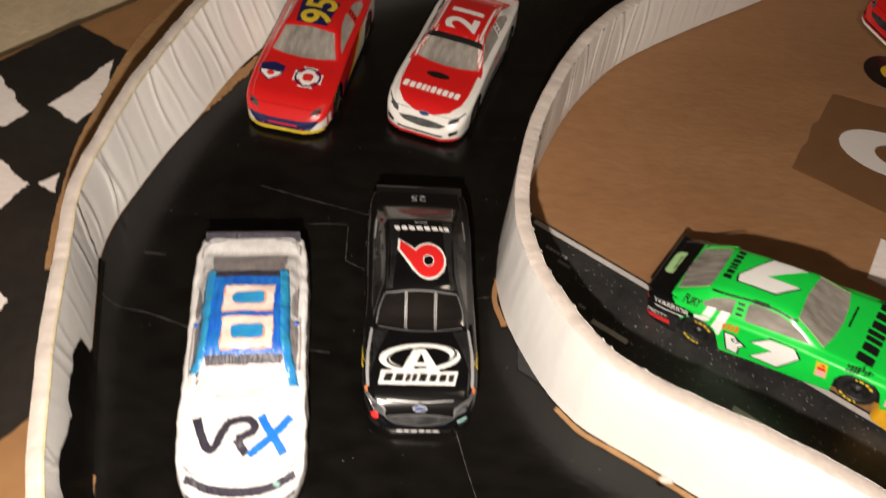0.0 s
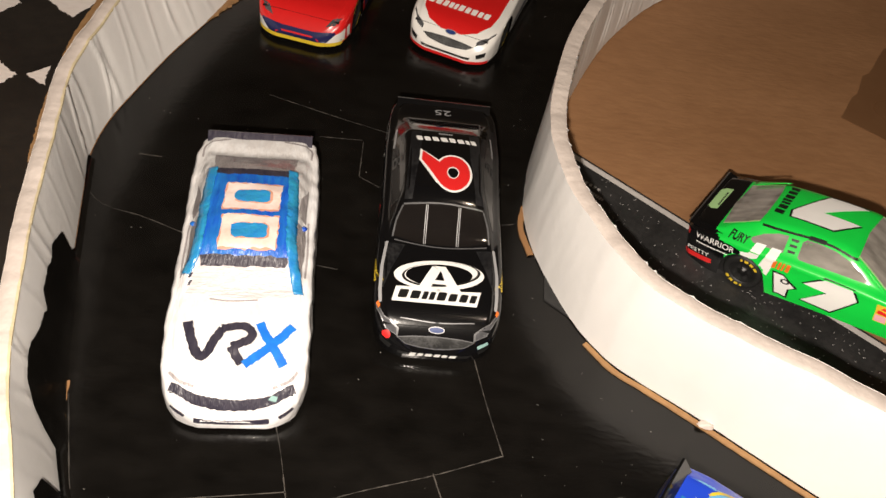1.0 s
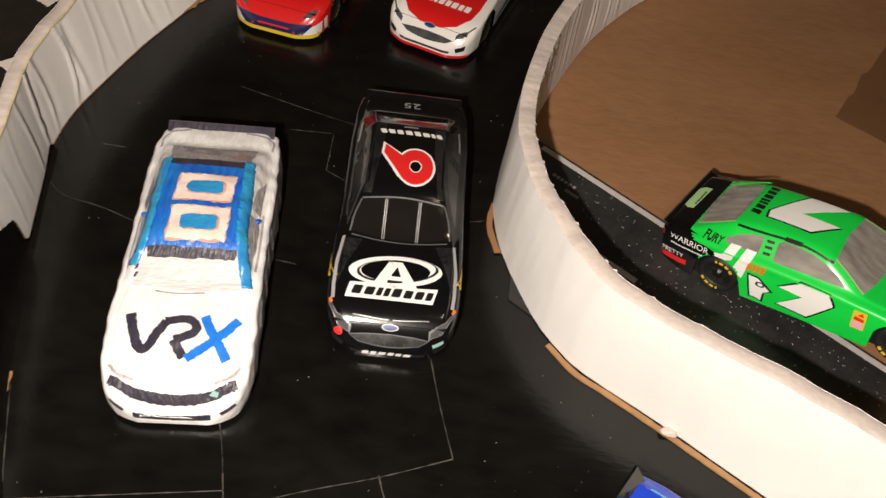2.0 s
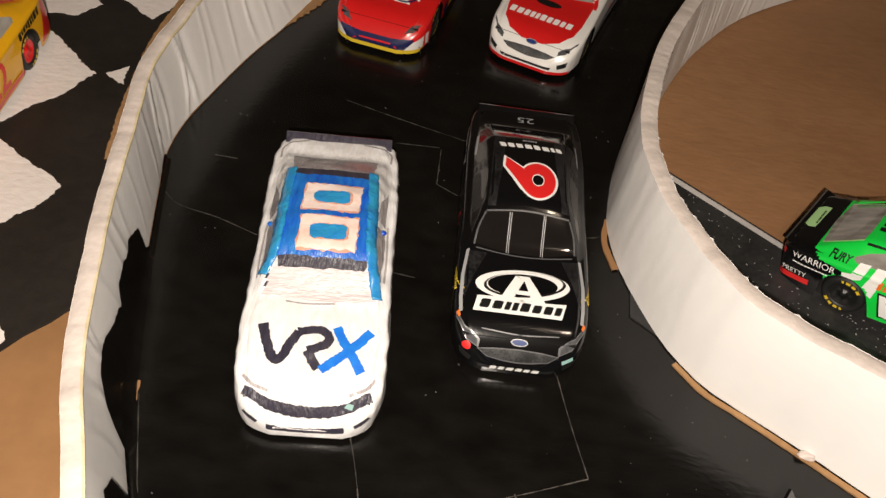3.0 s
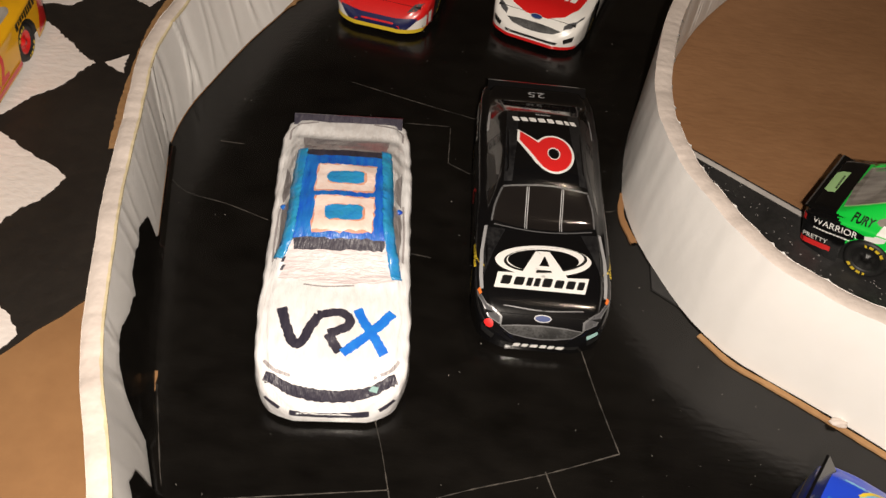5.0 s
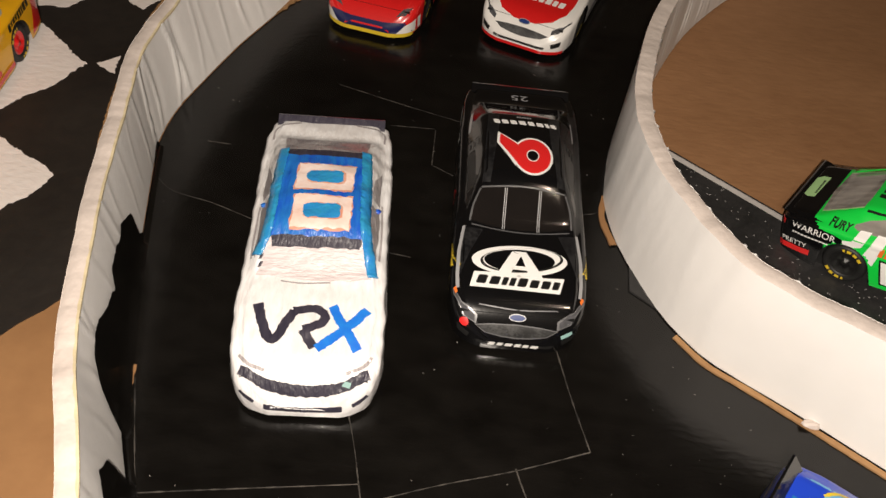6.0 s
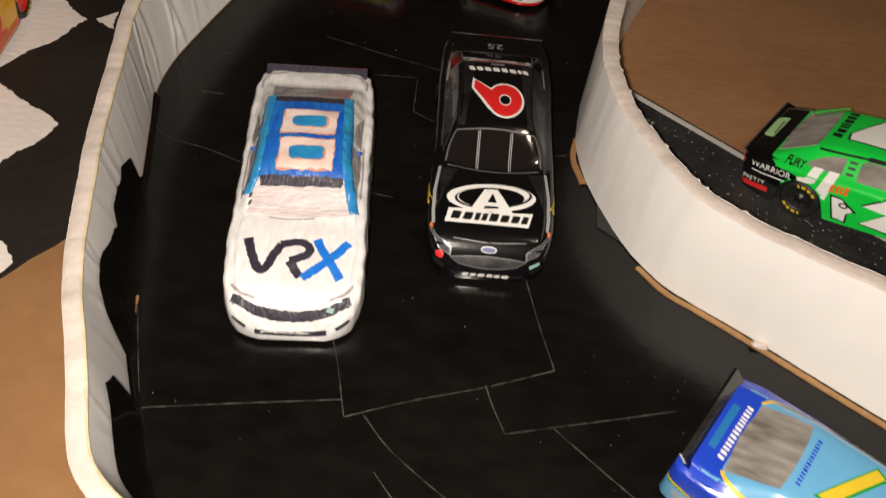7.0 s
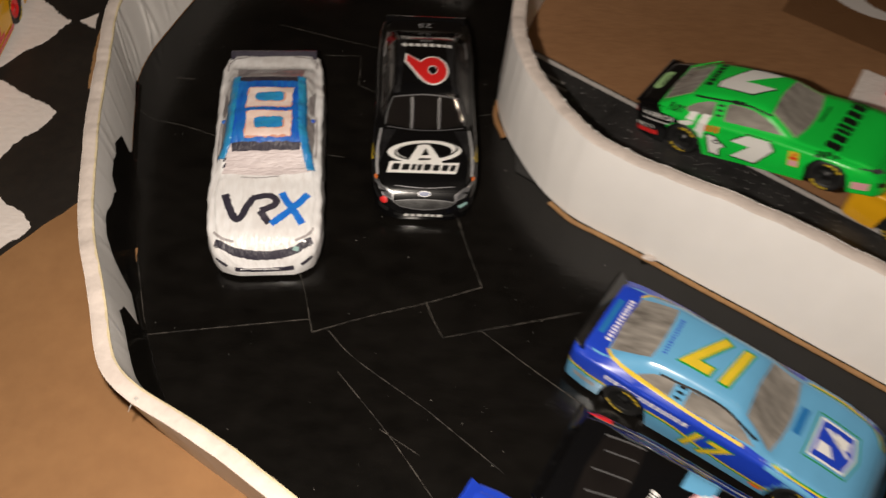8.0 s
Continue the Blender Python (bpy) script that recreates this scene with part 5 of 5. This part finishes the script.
b.number("roof_number", "17", 11.6, "roof", (8.0, -0.6), YELLOW_PRINT, GREEN_DARK, shear=0.2, fat=0.22, edge=0.42, squeeze=0.86, label="yellow number with green outline")
b.lay("roof_lettering", flat_bars(12, 0.9, 14, 0.45), BLUE, "hood", (0, 18.6), lift=0.10, grid=0.8, label="blue lettering bars")
b.lay("deck_lettering", flat_bars(15, 1.3, 14, 0.4), DECAL_WHITE, "hood", (0, 31.6), lift=0.10, grid=0.8, label="white lettering bars")
b.lay("deck_patch", flat_rect(-6.0, -0.75, 6.0, 0.75), TEAL_PRINT, "hood", (0, 34.0), lift=0.10, grid=0.8)
for size, mat, lift in ((1.32, GREEN_DARK, 0.08), (1.24, SKY, 0.10), (1.12, DECAL_WHITE, 0.12), (1.0, BLUE, 0.15)):
    b.lay("hood_shield", flat_poly([(x * size, z * size) for x, z in ((-5.2, 4.2), (5.2, 4.2), (5.0, -3.6), (0, -4.8), (-5.0, -3.6))]), mat, "hood", (0.3, -23.4), lift=lift, label="blue and white shield" if size == 1.0 else "")
b.lay("hood_shield", flat_polys([[(-3.6, 3.4), (-0.4, 3.4), (-0.6, 0.8), (-3.4, -0.8)], [(-1.2, -3.8), (3.2, 3.0), (3.8, 2.2), (-0.4, -4.0)], [(0.9, 0.2), (3.8, 0.8), (3.4, -3.2), (0.9, -3.4)]]), DECAL_WHITE, "hood", (0.3, -23.4), lift=0.19)
b.lay("hood_panel", flat_rect(-4.0, -1.0, 4.0, 1.0), TEAL_PRINT, "hood", (1.6, -14.9), lift=0.08)
for k in (1, -1):
    b.lay("hood_line", flat_stroke([[(13.4, k * 13.0), (20, k * 13.3), (26, k * 12.9), (31, k * 11.4), (34, k * 8.6)]], 0.9, 2), GREEN_DARK, lift=0.07, grid=1.0)
    b.lay("hood_line", flat_stroke([[(13.4, k * 13.2), (20, k * 13.5), (26, k * 13.1), (31, k * 11.6), (34, k * 8.8)]], 0.5, 2), YELLOW_PRINT, lift=0.10, grid=1.0, label="yellow hood line")
    b.lay("fender_panel", flat_poly([(12, k * 14.0), (20, k * 13.9), (27, k * 13.4), (32, k * 11.8), (32, k * 14.6), (12, k * 15.2)]), BLUE, lift=0.05, label="royal blue fender")
b.lay("tail_panel", flat_rect(-14, 8.7, 14, 14.5), BLUE, "tail", lift=0.05)
b.lay("tail_line", flat_rect(-14, 7.9, 14, 8.7), YELLOW_PRINT, "tail", lift=0.09)

# black car with a pink and white number, beside the blue car
k2 = Car("black toy stock car with a white and pink roof number", (67.4, 14.6), -28.5, BLACK_PAINTED, spoiler=BLACK_PAINTED)
k2.windows(GLASS_DARK, frame_mat=RIM_GLINT_GREY)
# glints on rear window and shoulders, painted as grey and silver strokes
k2.lay("rear_window_glint", flat_stroke([[(-28.6, 5.5), (-21.4, 5.0)], [(-29.4, 0.4), (-21.0, 0.0)], [(-28.6, -5.2), (-21.4, -4.8)]], 0.4, 8), RIM_GLINT_GREY, lift=0.09, grid=1.0, label="painted glint lines on the rear window")
k2.lay("shoulder_glint", flat_stroke([[(-34, -12.6), (-20, -13.2), (0, -13.0), (12, -13.2)], [(-34, 12.6), (-20, 13.2), (0, 13.0), (12, 13.2)]], 0.4, 9), GLINT_SILVER, lift=0.08, grid=1.0, label="painted glint along the shoulder")
k2.nose()
k2.number("roof_number", "3", 10.5, "roof", (5.0, -0.6), DECAL_WHITE, DECAL_PINK, shear=0.3, fat=0.15, edge=0.4, squeeze=1.2, label="white number with pink outline")
k2.lay("roof_patch", flat_poly([(-4, 9.2), (-11, 9.0), (-11.5, 4.0), (-5, 4.8)]), SKY, lift=0.12, label="sky blue patch")
k2.lay("roof_lettering", flat_bars(9, 1.6, 9), DECAL_WHITE, "hood", (-4, 15.5), lift=0.10, grid=0.8)
for k in (1, -1):
    k2.lay("tail_stripe", flat_rect(-38, k * 13.6 - 0.9, -30, k * 13.6 + 0.9), RED_PRINT, lift=0.09, label="thin dark red stripe")

# royal blue car at the near end of the lane
k3 = Car("royal blue toy stock car with white lettering", (42.3, -5.4), -30.0, BLUE, spoiler=BLUE, spoiler_high=1.5)
k3.windows(GLASS_GREY)
k3.nose()
k3.lay("deck_lettering", flat_bars(9, 1.5, 6), DECAL_WHITE, "hood", (0, 33.2), lift=0.10, grid=0.8, label="white lettering bars")

# yellow car on the apron
y = Car("yellow and red toy stock car with number twenty-two", (-152.5, 157.5), -87.0, GOLD, z=3.12, rim=RED, spoiler=RED)
y.windows(GLASS_GREY)
y.nose(splitter=RED)
for side, k in (("right", 1), ("left", -1)):
    y.lay("sill", flat_poly([(k * 15.5, 2), (k * -15.3, 2), (k * -15.3, 4.4), (k * 15.5, 4.4)]), RED, side, lift=0.30, label="red sill")
    y.lay("tail_side", flat_poly([(k * -38, 2), (k * -28.5, 2), (k * -31, 7), (k * -34, 13), (k * -38, 13)]), RED, side, lift=0.05)
    y.number("door_number", "22", 8.2, side, (k * -2.5, 9.0), RED_PRINT, YELLOW_PRINT, fat=0.16, edge=0.3, label="red number")
    y.lay("side_lettering", flat_bars(14, 2.2, 9), DECAL_BLACK, side, (k * -24.5, 12.2), lift=0.09, grid=0.9, label="black lettering bars")
    y.lay("side_stripe", flat_poly([(k * 14, 5), (k * 4, 5), (k * 2, 6.2), (k * 12, 7.4)]), RED_PRINT, side, lift=0.07)
y.number("roof_number", "22", 9.0, "roof", (7.6, 0.0), RED_PRINT, DECAL_WHITE, fat=0.16, edge=0.3, label="red number")

# red car at the far side of the field
f = Car("red toy stock car parked on the cardboard infield", (219.0, 319.5), 200.0, RED, z=0.05, spoiler=BLACK_PAINTED)
f.windows(GLASS_GREY)
f.nose(splitter=DECAL_WHITE)
for side, k in (("right", 1), ("left", -1)):
    f.lay("tail_side", flat_poly([(k * -38, 2), (k * -27.5, 2), (k * -30, 7.5), (k * -38, 8.5)]), BLACK_PAINTED, side, lift=0.05)
    f.lay("side_line", flat_rect(min(k * -38, k * -29), 8.5, max(k * -38, k * -29), 9.4), DECAL_WHITE, side, lift=0.07)
